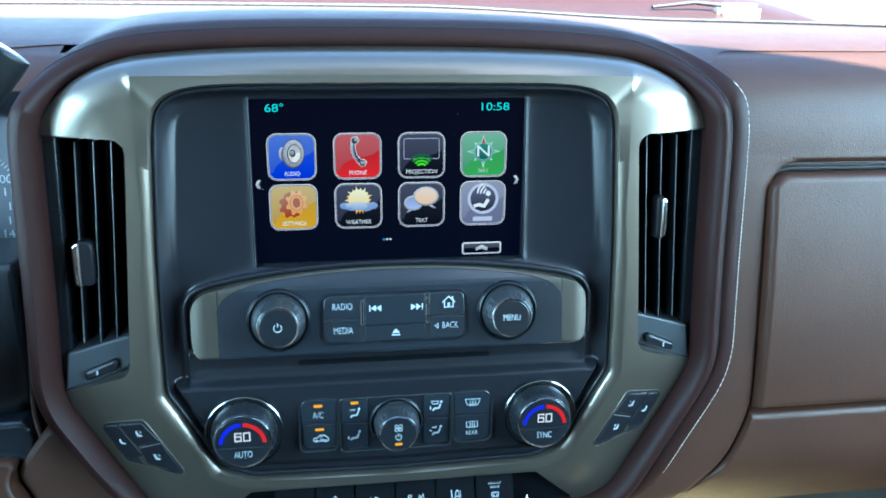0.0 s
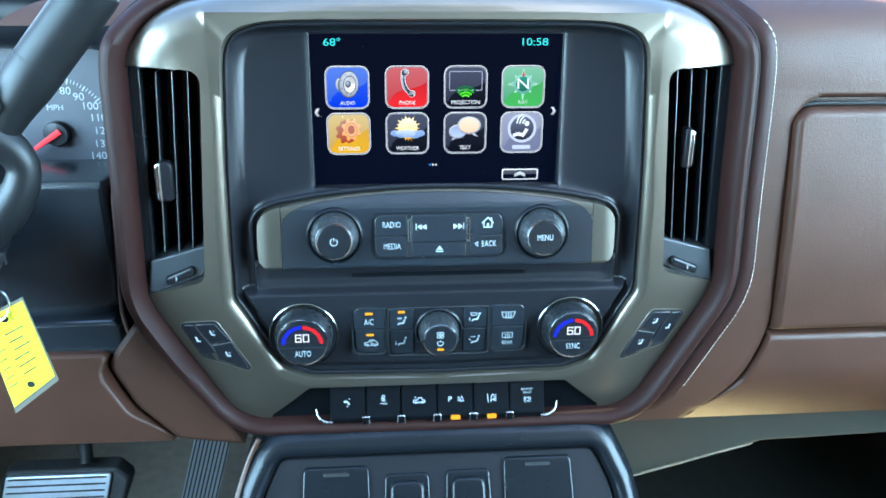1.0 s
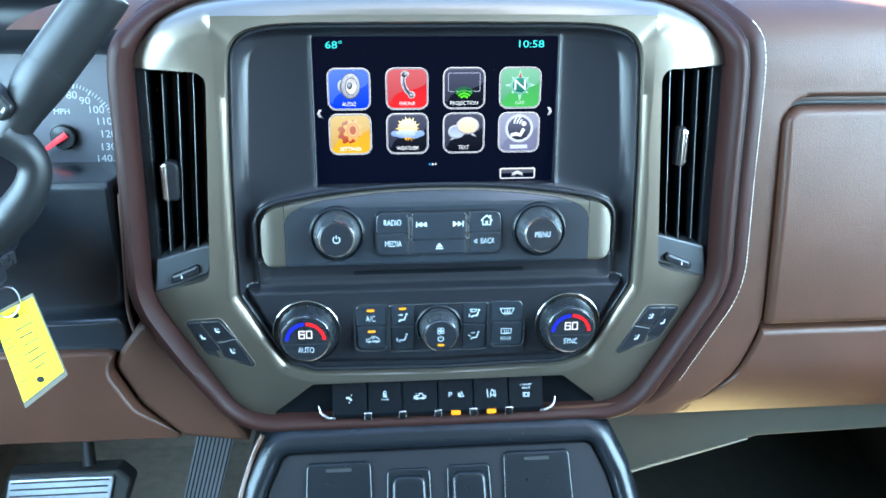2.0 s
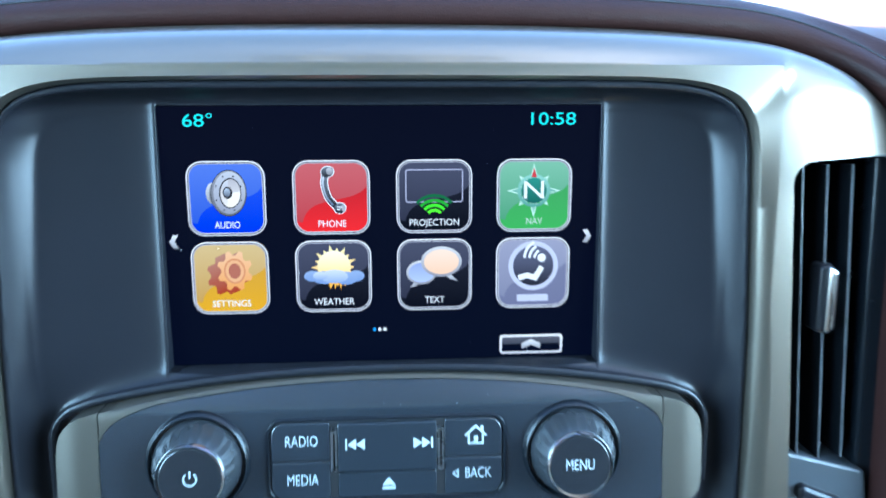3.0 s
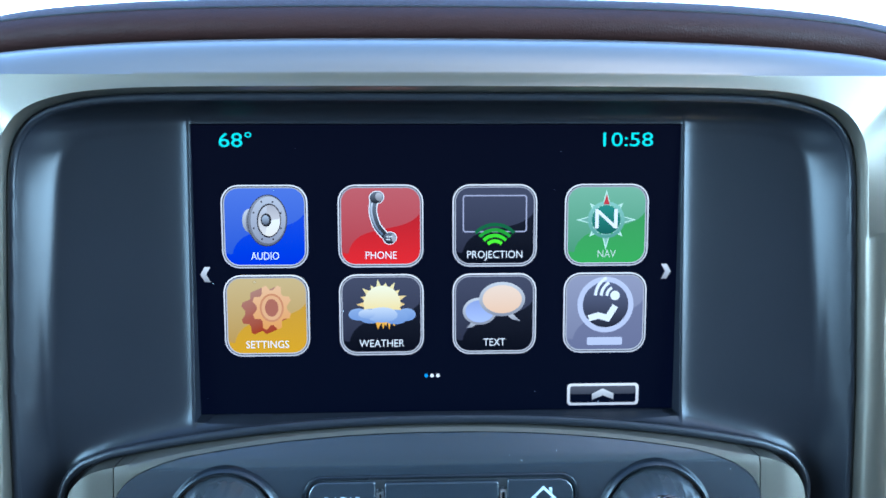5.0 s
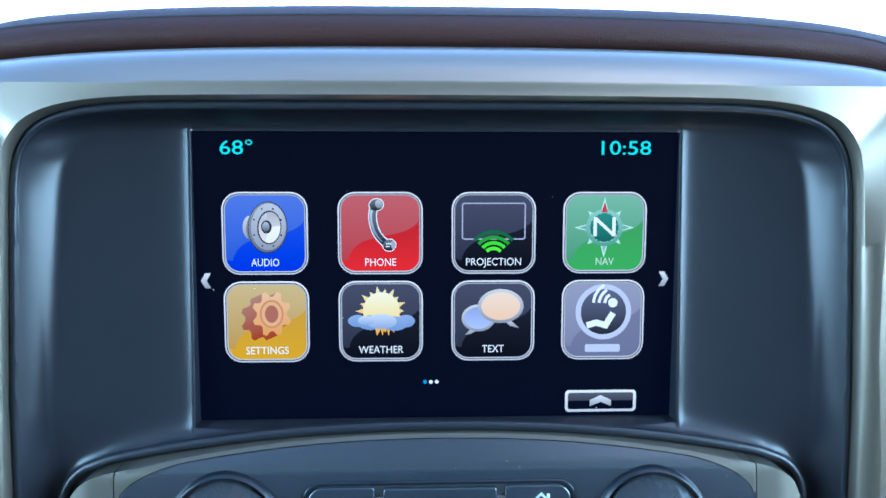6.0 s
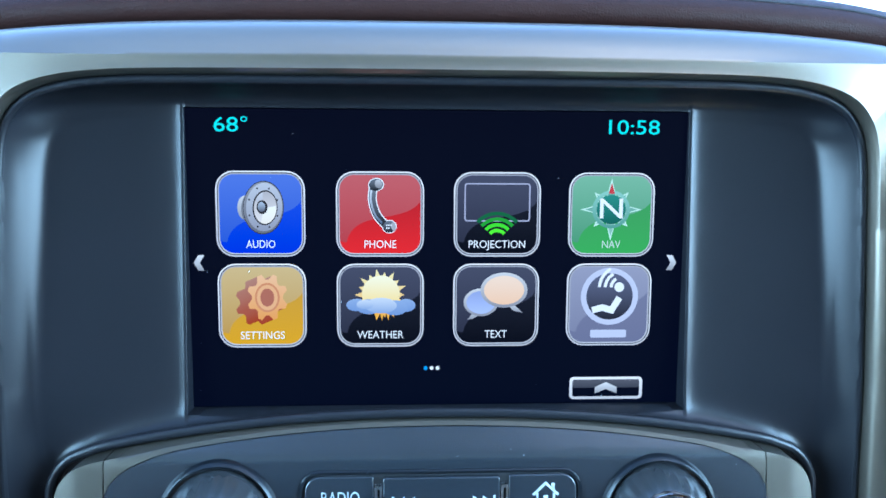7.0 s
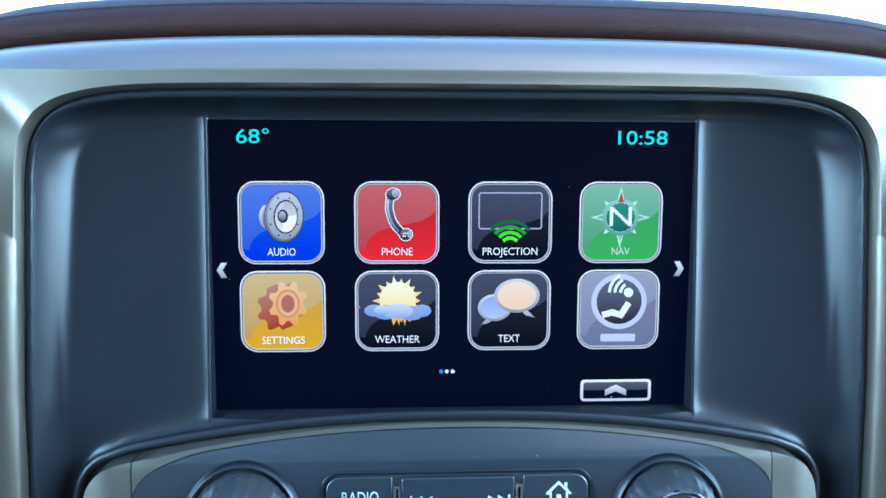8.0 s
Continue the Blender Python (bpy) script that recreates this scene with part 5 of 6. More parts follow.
def key_y(z):
    """Section of a key: it slopes out to a rounded nose."""
    s = (z + 206) / -24.0
    return -16.5 - 9.5 * s if z > -230 else -26 + 0.28 * (z + 230) ** 2 / 3.2


edges = (-83.0, -55.4, -28.4, -0.6, 27.4, 55.6, 83.4)
KEY_SIGNS = (
    [("line", [(-3.0, 0.6), (-0.6, 0.8), (1.6, -1.4)], 1.4), ("disc", 1.4, 2.6, 0.5), ("disc", -0.2, -2.8, 0.5)],
    [("ring", 0, 2.6, 1.0, 0.5), ("line", [(-1.6, 1.4), (1.6, 0.2)], 0.6), ("line", [(-1.6, 0.0), (1.6, -0.8)], 0.6)],
    [("loop", [(-4.6, -1.6), (-4.6, 0.0), (-1.0, 0.3), (-0.4, 1.8), (1.8, 1.8), (2.6, 0.2), (4.6, -0.2), (4.6, -1.6)], 0.65), ("ring", -2.6, -1.7, 0.8, 0.4), ("ring", 2.6, -1.7, 0.8, 0.4), ("line", [(-2.6, 1.4), (-3.6, 2.6)], 0.5)],
    [("line", arc(-0.2, 0, 1.2, -50, 50, 6), 0.45), ("line", arc(-0.2, 0, 2.2, -50, 50, 6), 0.45), ("loop", [(2.4, -1.6), (5.2, -1.6), (3.8, 2.0)], 0.55)],
    [("line", [(-3.2, 3.2), (-2.6, -3.2)], 0.7), ("loop", [(-0.8, -2.6), (0.2, 1.6), (1.2, 2.8), (2.4, 1.8), (2.6, -2.0), (1.0, -1.0)], 0.6), ("line", [(3.6, 2.6), (3.6, -3.0)], 0.4)],
    [("ring", 0, -2.0, 1.5, 0.5), ("line", arc(0, -2.0, 2.6, 130, 230, 6), 0.5), ("line", arc(0, -2.0, 2.6, -50, 50, 6), 0.5)],
)
for i, (a, b) in enumerate(zip(edges, edges[1:])):
    zz = [-205.5 - 1.3 * k for k in range(19)] + [-229.6, -231, -232.4, -233.6, -234.6]
    bm = bmesh.new()
    rows = [[Vector((x, key_y(z) + (0.8 if e else 0), z)) for x, e in ((a + 0.5, 1), (a + 1.1, 0), (b - 1.1, 0), (b - 0.5, 1))] + [Vector((b - 0.5, -8, z)), Vector((a + 0.5, -8, z))] for z in zz]
    loops(bm, rows)
    k = part("key", bm, KEY_BLACK, bar)
    mx, zsign = (a + b) / 2, -218.6
    yy = key_y(zsign) - 0.35
    if i == 3:
        text_part("caption", "P", mx - 4.2, zsign, yy - 0.3, 4.6, PRINT, k, weight=0.0020)
    if i == 1:
        text_part("caption", "OFF", mx, zsign - 2.4, yy - 0.5, 2.5, PRINT, k, wide=0.9)
    if i == 5:
        text_part("caption", "EXHAUST", mx, zsign + 5.4, yy + 1.9, 1.7, PRINT, k, wide=0.9)
        text_part("caption", "BRAKE", mx, zsign + 3.0, yy + 0.9, 1.7, PRINT, k, wide=0.9)
    sign = KEY_SIGNS[i]
    bm = glyph(sign, mx + (1.4 if i == 3 else 0), zsign + (0.9 if i == 1 else 0), yy, 0.95)
    for v in bm.verts:
        v.co.y += key_y(v.co.z) - key_y(zsign)
    part("symbol", bm, PRINT, k)
    if i in (3, 4):
        part("led", slab(rrect(mx - 3.6, -233.2, mx + 3.6, -230.2, 0.7, 3), -28.0, -24, 0.4), AMBER, k, "amber light")
for x in edges[1:-1]:
    part("divider", slab(rrect(x - 3.1, -235.6, x + 3.1, -228.6, 0.9), -27.0, -10, 1.0), CHROME, bar, "small chrome divider")
for sgn, x in ((-1, -82), (1, 82)):
    pts = [(x + sgn * 11.5, -19, -225.0), (x + sgn * 10, -22, -229.5), (x + sgn * 6, -24, -232.4), (x + sgn * 1.5, -25, -233.4), (x - sgn * 1.5, -25, -233.6)]
    part("end_trim", tube(spline(pts, 5), [0.35 + 0.75 * smooth(k / 8) for k in range(21)], 12), SATIN_METAL, bar, "curved chrome end")

# glovebox
glove = thing("glovebox", (448, -20, -168), "closed brown leather glovebox door", "glovebox")
def door_top(x):
    return 3.5 - (14 - math.sqrt(max(0.0, 196 - max(0.0, 265 - x) ** 2)))


def door_face(x, z):
    e = min(x - 251, door_top(x) - z + 0.0, z + 167.5)
    r = max(0.0, 1 - max(0.0, e) / 5.0)
    return -26 - 3.0 * math.sin(math.pi * min(1, max(0, (z + 168) / 172))) + 6 * (1 - math.sqrt(max(0.0, 1 - r * r)))


bm = field([251 + 0.6 * k for k in range(26)] + [268 + 6.2 * k for k in range(61)], lambda x: -167.5, door_top, door_face, 90, 0)
for v in bm.verts:
    v.co.x += 8.5 * (3.5 - v.co.z) / 171 * max(0.0, 1 - (v.co.x - 251) / 120)
part("door", bm, LEATHER, glove, "brown grained leather door", angle=50)

# dark tube laid in the gap round the door, standing for its shade
seal = [(258.6, -15, -166)] + [(258.6 - 8.5 * k / 10, -15, -166 + 15.6 * k) for k in range(1, 11)] + [(252.5, -15, -3), (256, -15, 2.5), (262, -15, 5.2), (270, -15, 6.0), (400, -15, 6.0), (640, -15, 6.0)]
part("door_seal", tube(seal, [1.3] * len(seal), 8), BLACK_DEEP, glove, "dark strip standing for the shaded gap round the door")

# gauges
gauges = thing("instrument_cluster", (-330, 95, -70), "blue-grey speedometer with a red needle behind clear glass", "gauge cluster")
CX, CZ, CY = -296.0, -31.0, 92.0
part("face", slab(rrect(-560, -67, -244, 60, 8), CY, 110), GAUGE_FACE, gauges, "blue-grey gauge face")
part("bright_edge", tube(spline([(-247.5, CY - 21, 40), (-246.5, CY - 21, -20), (-247.5, CY - 21, -56), (-251, CY - 21, -66.5), (-260, CY - 21, -69), (-330, CY - 21, -69.6), (-560, CY - 21, -70)], 6), [0.55] * 37, 8), SATIN_METAL, gauges, "thin bright edge")
part("hood", slab(rrect(-580, -82, -240, -70, 4), CY - 20, 110, 2), BLACK, gauges, "black lower edge")
part("side", slab(rrect(-244, -82, -228, 66, 3), CY - 24, 110, 2), BLACK_DEEP, gauges)
for n in range(0, 150, 10):
    a = radians(73 + 17.7 * (80 - n) / 10)
    text_part("number", str(n), CX + 34.5 * math.cos(a), CZ + 34.5 * math.sin(a), CY - 0.6, 6.0, PRINT, gauges, wide=1.05)
bm = bmesh.new()
for n in range(0, 141, 2):
    a = radians(73 + 17.7 * (80 - n) / 10)
    r0 = 41.5 if n % 10 else 40.0
    c, s = math.cos(a), math.sin(a)
    ribbon([(CX + r0 * c, CZ + r0 * s), (CX + 44.5 * c, CZ + 44.5 * s)], 0.9 if n % 10 == 0 else 0.5, CY - 0.5, CY, False, bm)
tagged(part("ticks", bm, PRINT, gauges), kind="stuff")
text_part("caption", "MPH", CX + 0.5, CZ + 20, CY - 0.6, 4.6, PRINT, gauges)
part("hub", lathe(CX, CZ, [(10, CY), (10, CY - 5), (9, CY - 6.5), (4, CY - 7)], 40), KNOB_SIDE, gauges, "grey needle hub")
a = radians(214)
part("needle", slab([Vector((CX + r * math.cos(a) - w * math.sin(a), CZ + r * math.sin(a) + w * math.cos(a))) for r, w in ((-5, 2.6), (28, 1.2), (28, -1.2), (-5, -2.6))], CY - 9, CY - 7.6, 0.2), RED_NEEDLE, gauges, "red needle")

# gear lever on the steering column
lever = thing("gear_lever", (-300, -80, -70), "black column gear lever with a thick moulded grip", "gear lever")
grip = spline([(-262, -88, 0), (-249, -84, 20), (-236, -81, 38), (-218, -78, 60), (-203, -76, 78), (-198, -75, 85)], 8)
part("grip", tube(grip, [10.0 + 5.2 * smooth(k / 16) - (0 if k < 38 else 4.0 * ((k - 37) / 3) ** 2) for k in range(41)], 28, None, 0.85), LEVER_GREY, lever, "thick moulded grip")
part("grip_seam", tube([grip[17], grip[17] + (grip[18] - grip[17]) * 0.25], [15.4, 15.4], 28, None, 0.85), BLACK_DEEP, lever)
part("tip_lens", tube([grip[-1] + (grip[-1] - grip[-2]) * 0.1, grip[-1] + (grip[-1] - grip[-2]) * 0.5], [9.0, 8.2], 24, None, 0.85), surf("blue_grey_lens", (0.18, 0.24, 0.32), 0.15, 0, 0.5, 0.03, 60), lever, "blue-grey end button")
neck = spline([(-263, -88, 2), (-253, -86, -8), (-250, -85, -19), (-255, -86, -33), (-268, -88, -49), (-290, -92, -66), (-320, -96, -84)], 8)
part("neck", tube(neck, [12.0 - 2.5 * math.sin(math.pi * min(1, k / 30)) for k in range(49)], 24), LEVER_GREY, lever, "bent black neck")
key_pad = part("shift_button", slab(fillet([(-273, 24, 3), (-258.5, 10.5, 4), (-250.5, 20, 4), (-264, 37, 3)]), -99, -86, 2), LEVER_GREY, lever, "grey shift button")
part("mark", ribbon([(-255.5, 20), (-257.5, 17.2)], 1.2, -99.4, -98.5), PRINT, key_pad)
part("mark", ribbon([(-261.5, 28), (-264, 24.5)], 0.8, -99.4, -98.5), PRINT, key_pad)
column = thing("steering_column", (-330, -40, -110), "black steering column shroud below the gear lever", "steering column")
part("shroud", tube(spline([(-345, 40, -60), (-338, -40, -86), (-334, -110, -108)], 6), [40, 40, 40, 40, 40, 40, 40, 40, 40, 40, 39, 37, 34], 28), BLACK, column)

# price tag on the key
tag = thing("key_tag", (-268, -92, -180), "yellow dealer key tag in a clear sleeve on a ring", "key tag")
card = [Vector((-287.0, -112.0)), Vector((-261.0, -99.0)), Vector((-249.5, -151.0)), Vector((-277.5, -172.5))]
sleeve = [Vector((-287.8, -110.2)), Vector((-261.2, -96.8)), Vector((-248.2, -154.6)), Vector((-277.6, -177.2))]
part("sleeve", slab(sleeve, -92.2, -90.6), CLEAR_EDGE, tag, "clear plastic sleeve")
part("card", slab(card, -92.8, -90.8), TAG_YELLOW, tag, "yellow paper card")


def on_card(u, v):
    """A place on the card: u across, v down, both from 0 to 1."""
    return card[0].lerp(card[1], u).lerp(card[3].lerp(card[2], u), v)


for u, v in ((0.5, 0.09), (0.5, 0.9)):
    c = on_card(u, v)
    part("hole", slab(oval(c.x, c.y, 2.4, 2.2, 18), -93.2, -92), BLACK_DEEP, tag)
for k in range(6):
    v = 0.25 + 0.1 * k
    part("ruled_line", ribbon([on_card(0.30, v + 0.05), on_card(0.94, v + 0.05)], 0.22, -93.1, -92.5), TAG_INK, tag)
    part("heading_bar", ribbon([on_card(0.06, v + 0.035), on_card(0.24 + 0.03 * (k % 2), v + 0.035)], 0.7, -93.1, -92.5), TAG_INK, tag)
    part("writing_bar", ribbon([on_card(0.36 + 0.04 * (k % 3), v), on_card(0.82 - 0.08 * (k % 2), v + 0.01)], 0.9, -93.1, -92.5), TAG_INK, tag)
part("printed_box", ribbon([on_card(0.66, 0.06), on_card(0.9, 0.06), on_card(0.9, 0.14), on_card(0.66, 0.14)], 0.3, -93.1, -92.5, True), TAG_INK, tag)
ring_c = on_card(0.5, 0.02)
part("ring", tube([(ring_c.x - 3 + 8 * math.cos(t), -93 + 3 * math.sin(t), ring_c.y + 5 + 9 * math.sin(t)) for t in (2 * math.pi * k / 36 for k in range(37))], [0.7] * 37, 8), CHROME, tag, "wire key ring")
key = thing("ignition_key", (-286, -86, -98), "black-headed ignition key in the column lock", "key")
part("head", slab(fillet([(-296, -96, 6), (-276, -90, 6), (-278, -76, 6), (-298, -80, 6)]), -96, -86, 2), BLACK, key)
part("blade", slab(rrect(-290, -90, -286, -82, 0.6), -86, -50), SATIN_METAL, key)

# pedals
brake = thing("brake_pedal", (-392, 200, -480), "wide brake pedal with ribbed metal pad and rubber edge", "pedal")
pad = fillet([(-452, -420, 6), (-334, -419, 10), (-318, -432, 8), (-340, -494, 10), (-466, -492, 8)], 6)
tip = lambda x, z: -0.75 * (-(z + 420)) * 0.5  # noqa: E731
part("rubber_edge", slab(pad, 204, 224, 4, None, tip), RUBBER, brake, "black rubber edge")
part("pad", slab(fillet([(-448, -423, 3), (-337, -423, 4), (-350, -492, 3), (-461, -490, 3)]), 199.5, 206, 1.5, None, tip), PEDAL_METAL, brake, "ribbed metal pad")
for k in range(9):
    z = -426 - 6.6 * k
    sh = (-423 - z) * 0.16
    part("rib", slab(rrect(-445 - sh, z - 0.7, -342 - sh * 1.02, z + 0.6, 0.5, 3), 198.6, 202, 0.3, None, tip), RUBBER, brake)
part("arm", tube(spline([(-364, 206, -414), (-368, 220, -385), (-370, 240, -300)], 6), [7] * 13, 12), RUBBER, brake, "black pedal arm")
gas = thing("accelerator_pedal", (-240, 210, -480), "tall ribbed metal accelerator pedal", "pedal")
plate = [Vector((-243, -372)), Vector((-203, -372)), Vector((-237, -492)), Vector((-277, -492))]
part("plate", slab(plate, 204, 214, 1.5), PEDAL_METAL, gas, "ribbed metal plate")
for k in range(9):
    u = (k + 0.6) / 9
    a, b = plate[0].lerp(plate[1], u), plate[3].lerp(plate[2], u)
    part("groove", ribbon([a, b], 1.5, 203.4, 208), RUBBER, gas)

# console below the stack
console = thing("center_console", (0, -60, -420), "black floor console front with power outlets and covers", "console")


def lean_console(x, z):
    """The console's face comes towards the driver as it goes down."""
    return 0.62 * (z + 246)


shell = fillet([(-134, -239, 30), (134, -239, 30), (152, -275, 40), (190, -420, 0), (-190, -420, 0), (-152, -275, 40)], 10)
bm = bmesh.new()
skins = []
for d, y in ((0, 90), (0, -16), (0.8, -21), (2.6, -25.5), (5.4, -29), (9, -31), (13, -31.2), (16.5, -29.6), (18.6, -27), (19.6, -24), (20, -20)):
    skins.append([Vector((p[0], y + lean_console(p[0], p[1]), p[1])) for p in shrink(shell, d)])
loops(bm, skins)
part("shell", bm, GREY_PLASTIC, console, "satin black console shell with a rolled edge", angle=60)
part("wood_edge", tube(spline([(-137, -28, -244), (-146, -34, -262), (-158, -60, -300), (-186, -130, -420)], 6), [2.0] * 19, 10), WOOD, console, "orange wood edge")
tray = shrink(shell, 21.5)
part("tray", slab(tray, -22.5, -10, 1.0, None, lean_console), BLACK, console, "recessed black outlet tray")
for x0, x1, t0, sort in ((-104, -54, -266, "outlet"), (50, 103, -264, "outlet"), (-42, -8, -272, "cover"), (5, 39, -271, "cover")):
    poly = fillet([(x0, t0, 4), (x1, t0, 4), (x1 + 2, -332, 4), (x0 - 2, -332, 4)])
    d = part("outlet_door" if sort == "outlet" else "cover", slab(poly, -25.5 if sort == "outlet" else -24.5, -20, 1.4, None, lean_console), GREY_PLASTIC, console, "hinged outlet door" if sort == "outlet" else "rounded cover")
    if sort == "outlet":
        part("hinge_slot", slab(rrect((x0 + x1) / 2 - 10, t0 - 5, (x0 + x1) / 2 + 10, t0 - 3, 0.5, 3), -26.0, -23, 0, None, lean_console), BLACK_DEEP, d)
    else:
        inner = fillet([(x0 + 4, t0 - 3.5, 6), (x1 - 4, t0 - 3.5, 6), (x1 - 2.5, -330, 4), (x0 + 2.5, -330, 4)])
        part("pad", slab(inner, -28, -22, 2.5, None, lean_console), GREY_PLASTIC, d)

# ---- cab ----
cab = thing("cab", (0, 0, 0), "truck cab shell with pale tan headliner and side windows", "vehicle interior", kind="structure", m=Matrix.Identity(4))
ORG[cab.name] = Vector((0, 0, 0))


def box(x0, y0, z0, x1, y1, z1, edge=0.0):
    """A block in mm of the world."""
    bm = bmesh.new()
    bmesh.ops.create_cube(bm, size=1.0)
    for v in bm.verts:
        v.co = Vector(((x0 + x1) / 2 + v.co.x * (x1 - x0), (y0 + y1) / 2 + v.co.y * (y1 - y0), (z0 + z1) / 2 + v.co.z * (z1 - z0)))
    if edge:
        bmesh.ops.bevel(bm, geom=bm.edges[:], offset=edge, segments=2, affect="EDGES")
    return bm


part("floor", box(-800, -1950, -40, 800, 640, 0), CARPET, cab, "grey-brown carpet floor")
part("toe_board", box(-800, 560, 0, 0, 640, 735), CARPET, cab, "carpeted toe board")
# passenger toe board and floor sheet: shade under the dash put into the colour
part("dark_toe_board", box(0, 560, 0, 800, 640, 735), FOOTWELL_SHADE, cab, "toe board with the shade under the dash in its colour")
part("dark_footwell", box(172, 330, 0, 760, 562, 9), FOOTWELL_SHADE, cab, "footwell carpet with the shade under the dash in its colour")
# unseen side blocks, added to keep sunlight from passing under the dash ends
for sgn in (-1, 1):
    part("kick_panel", box(sgn * 752, -20, 0, sgn * 830, 620, 745, 8), BLACK_DEEP, cab, "unseen black kick panel added to block sun under the dash")
part("cowl", box(-800, 150, 690, 800, 640, 725), BLACK_DEEP, cab, "black cowl under the windscreen")
part("tunnel", box(-170, -200, 0, 170, 600, 200, 30), CARPET, cab)
part("middle_tunnel", box(-175, -1950, 0, 175, -190, 420, 30), BLACK_DEEP, cab)
for sgn in (-1, 1):
    part("door_panel", box(sgn * 760, -1950, 0, sgn * 830, 620, 640, 15), CAB_TAN, cab, "tan door panel")
    part("rear_pillar", box(sgn * 740, -1950, 640, sgn * 830, -1700, 1340), CAB_TAN, cab)
    part("middle_pillar", box(sgn * 740, -1120, 640, sgn * 830, -1030, 1340), CAB_TAN, cab)
    part("roof_rail", box(sgn * 700, -1950, 1270, sgn * 830, -430, 1400, 20), CAB_TAN, cab)
    part("front_pillar", tube([(sgn * 800, 560, 640), (sgn * 770, 120, 1050), (sgn * 735, -440, 1345)], [45, 45, 45], 12), CAB_TAN, cab)
part("back_wall", box(-830, -1990, 0, 830, -1920, 860), CAB_TAN, cab)
TINTED = surf("dark_tinted_glass", (0.012, 0.014, 0.016), 0.12, 0, 0, 0.05, 20)
part("rear_window", box(-745, -1975, 855, 745, -1965, 1355), TINTED, cab, "dark tinted rear window")
for sgn in (-1, 1):
    part("rear_door_window", box(sgn * 790, -1705, 636, sgn * 798, -1115, 1280), TINTED, cab, "dark tinted rear door window")
roof = bmesh.new()
brow_line = [(x, -295 - 150 * (x / 700) ** 2) for x in range(-800, 801, 50)]
loops(roof, [[Vector((x, y, z)) for x, y in brow_line + [(800, -1990), (-800, -1990)]] for z in (1350, 1390)])
part("headliner", roof, HEADLINER, cab, "pale tan headliner")


def front_seat(x):
    """A front seat: cushion with side bolsters, backrest and headrest."""
    seat = thing("front_seat", (x, -800, 0), "saddle brown leather front seat", "seat", "front seats", m=Matrix.Identity(4))
    ORG[seat.name] = Vector((0, 0, 0))
    part("cushion", box(x - 185, -1120, 300, x + 185, -560, 470, 45), SEAT_LEATHER, seat)
    for sgn in (-1, 1):
        part("bolster", box(x + sgn * 190 - 50, -1120, 300, x + sgn * 190 + 50, -580, 500, 40), SEAT_LEATHER, seat)
    part("pedestal", box(x - 200, -1080, 0, x + 200, -640, 310, 10), BLACK_DEEP, seat)
    back = box(x - 235, -1230, 440, x + 235, -1100, 1060, 50)
    bmesh.ops.rotate(back, verts=back.verts, cent=(x, -1150, 440), matrix=Matrix.Rotation(radians(14), 3, "X"))
    part("backrest", back, SEAT_LEATHER, seat)
    head = box(x - 130, -1370, 1090, x + 130, -1270, 1270, 40)
    part("headrest", head, SEAT_LEATHER, seat)


front_seat(450)
front_seat(-450)
overhead = thing("overhead_console", (0, -230, 1350), "grey overhead console with two map lamps", "overhead console", m=Matrix.Identity(4))
ORG[overhead.name] = Vector((0, 0, 0))
body = box(-150, -640, 1300, 150, -200, 1352, 14)
for v in body.verts:
    if v.co.y > -300:
        v.co.z -= 30
        v.co.x *= 0.93
part("body", body, TRIM_TAN, overhead)
for x in (-60, 60):
    part("lamp", box(x - 20, -208, 1280, x + 20, -192, 1292, 2), lit("warm_lamp", (1.0, 0.86, 0.6), None, 6.0), overhead, "small warm map lamp")
mat = thing("floor_mat", (-330, 300, 0), "dark rubber floor mat", "floor mat", m=Matrix.Identity(4))
ORG[mat.name] = Vector((0, 0, 0))
part("sheet", box(-640, -300, 4, -285, 330, 14, 4), MAT, mat)
mat = thing("floor_mat", (330, 300, 0), "tan carpet floor mat in the passenger footwell", "floor mat", m=Matrix.Identity(4))
ORG[mat.name] = Vector((0, 0, 0))
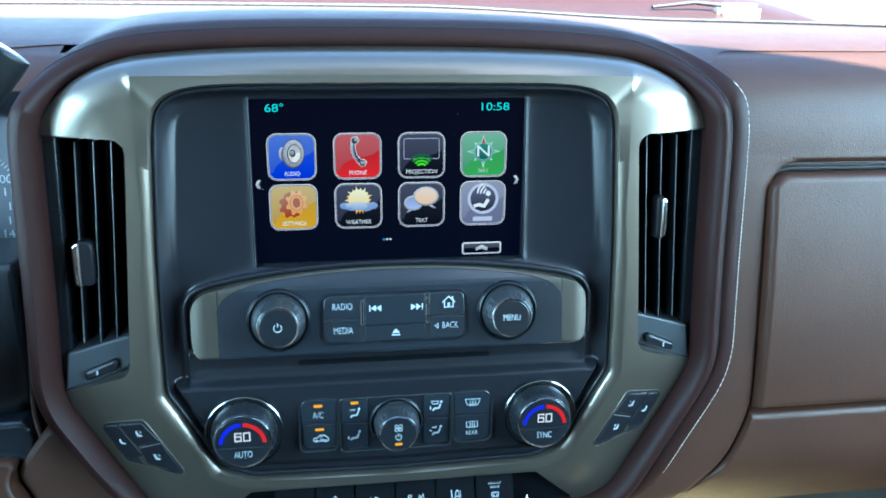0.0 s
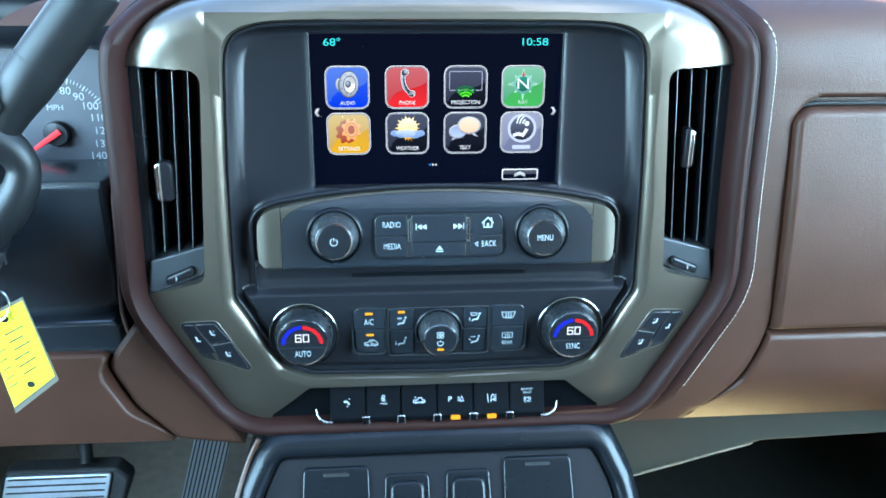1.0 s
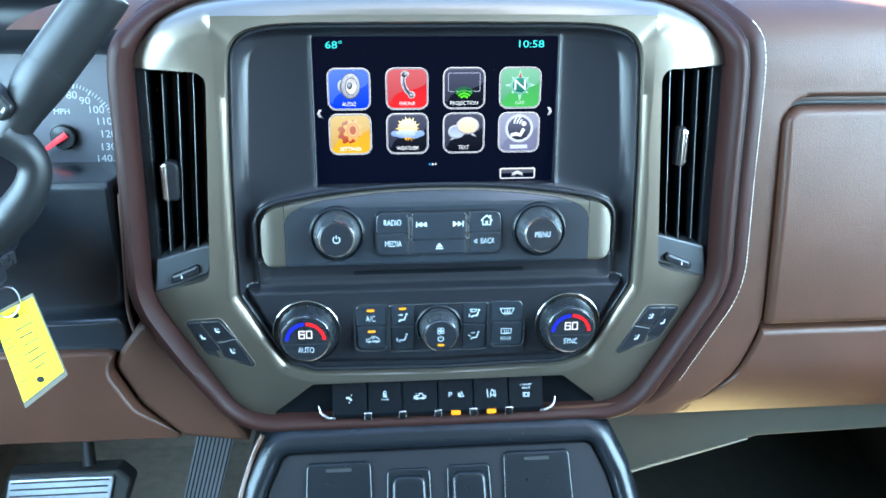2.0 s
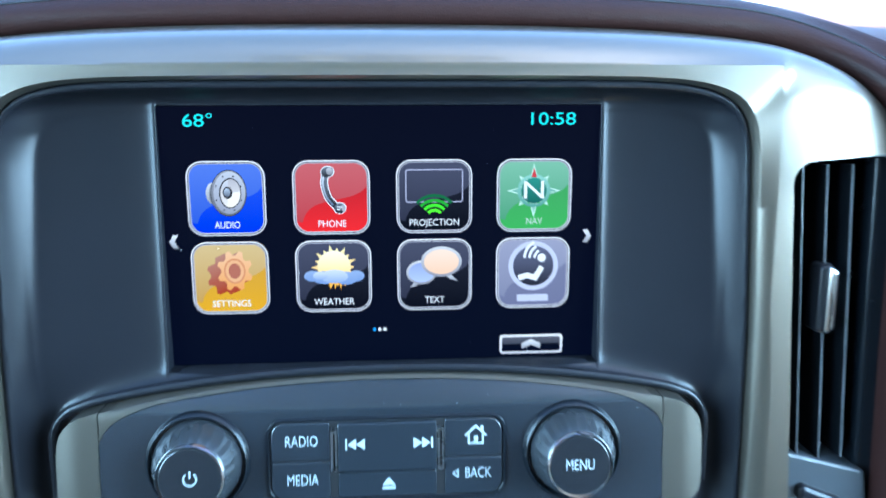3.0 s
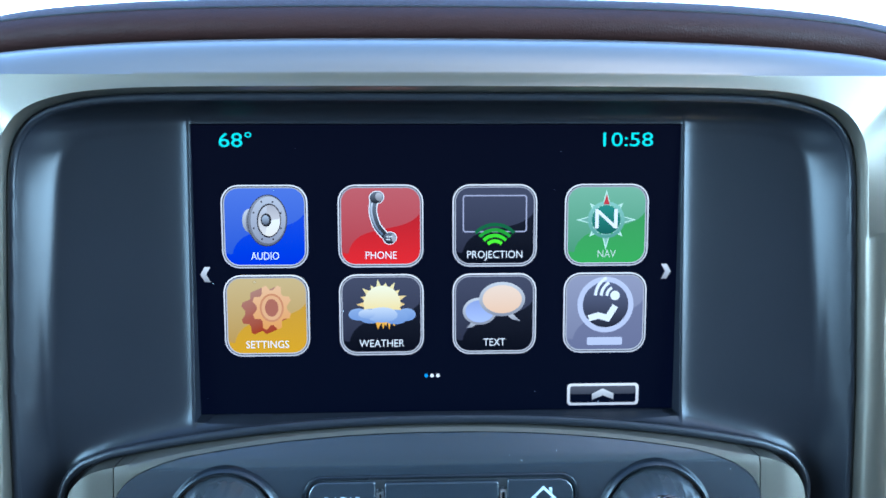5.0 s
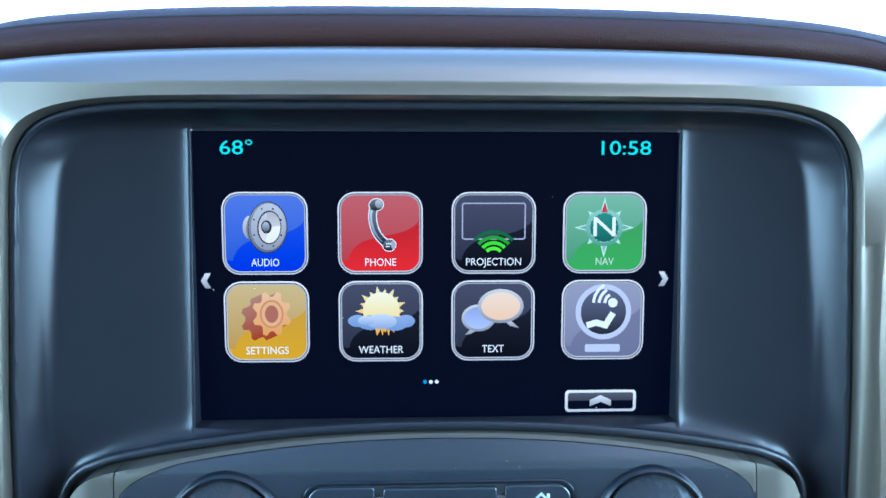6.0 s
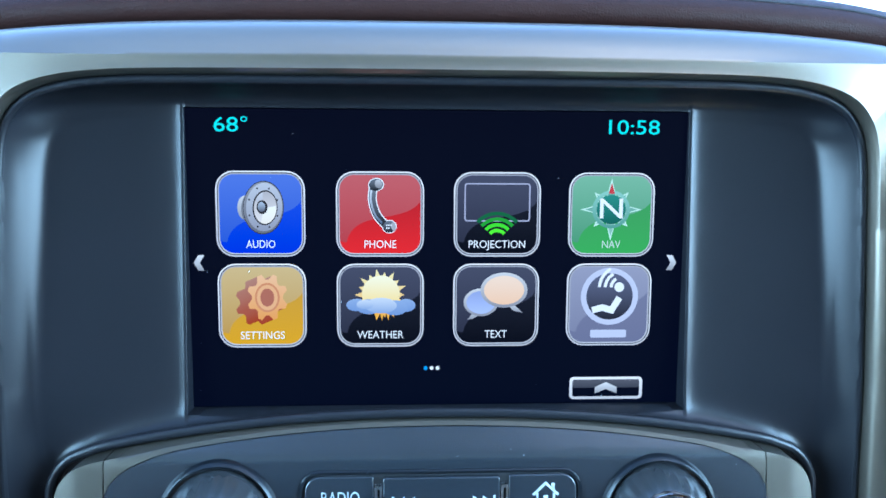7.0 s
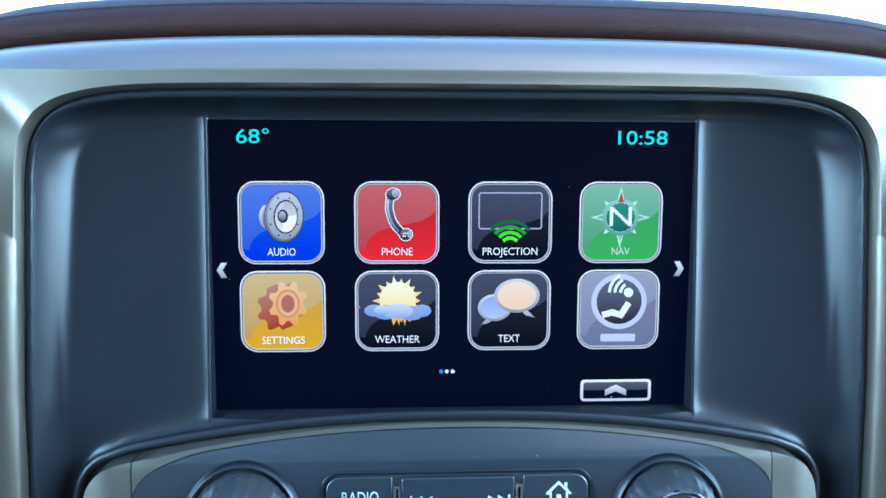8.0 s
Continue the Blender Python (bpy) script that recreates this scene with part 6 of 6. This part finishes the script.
part("sheet", box(185, -300, 4, 740, 335, 14, 4), surf("tan_carpet_mat", (0.44, 0.35, 0.175), 0.9, 0, 0, 0.2, 60, 0.6, 700), mat)
# passenger side lower trim
trim = thing("lower_trim", (230, 60, -330), "dark olive trim panel under the dashboard", "trim panel", kind="structure")
part("panel", slab([Vector((150, -246)), Vector((660, -254)), Vector((660, -300)), Vector((300, -308)), Vector((176, -341)), Vector((150, -345))], 40, 52, 1.5), surf("olive_grey_trim", (0.016, 0.018, 0.014), 0.6, 0, 0, 0.1, 40, 0.3, 900), trim)
part("edge", tube([(150, 39, -348), (176, 39, -341), (291, 39, -310)], [1.1, 1.1, 0.6], 8), TRIM_TAN, trim, "pale edge line")

# ---- outside ----
ground = thing("ground", (0, 0, 0), "grey asphalt lot reaching the horizon", "ground", kind="structure", m=Matrix.Identity(4))
ORG[ground.name] = Vector((0, 0, 0))
bm = bmesh.new()
loops(bm, [[Vector((a * 900000, b * 900000, -760)) for a, b in ((-1, -1), (1, -1), (1, 1), (-1, 1))]], True, False)
part("sheet", bm, ASPHALT, ground)
hood = thing("hood", (0, 1300, 700), "red-brown truck hood beyond the windscreen", "car hood", m=Matrix.Identity(4))
ORG[hood.name] = Vector((0, 0, 0))
hood_line = [(v.x, v.y) for v in spline([(330, 765, 0), (500, 772, 0), (640, 790, 0), (760, 814, 0), (1100, 835, 0), (1600, 815, 0), (1750, 760, 0), (1800, 600, 0)], 5)]
part("panel", across(hood_line, -830, 830, 40, lambda x, y: -30 * (x / 830) ** 2 - 45 * (abs(x) / 830) ** 6), HOOD_PAINT, hood)
wiper = thing("wiper_cap", (570, 660, 760), "pale plastic wiper pivot cap on the cowl", "wiper", m=Matrix.Identity(4))
ORG[wiper.name] = Vector((0, 0, 0))
part("cap", box(538, 648, 745, 606, 676, 791, 7), surf("pale_plastic", (0.62, 0.62, 0.60), 0.5, 0, 0, 0.06, 60), wiper, "pale rounded cap")
part("arm", tube([(430, 640, 786), (500, 655, 792), (545, 662, 788)], [2.5, 3, 3.5], 10), RUBBER, wiper, "black wiper arm")
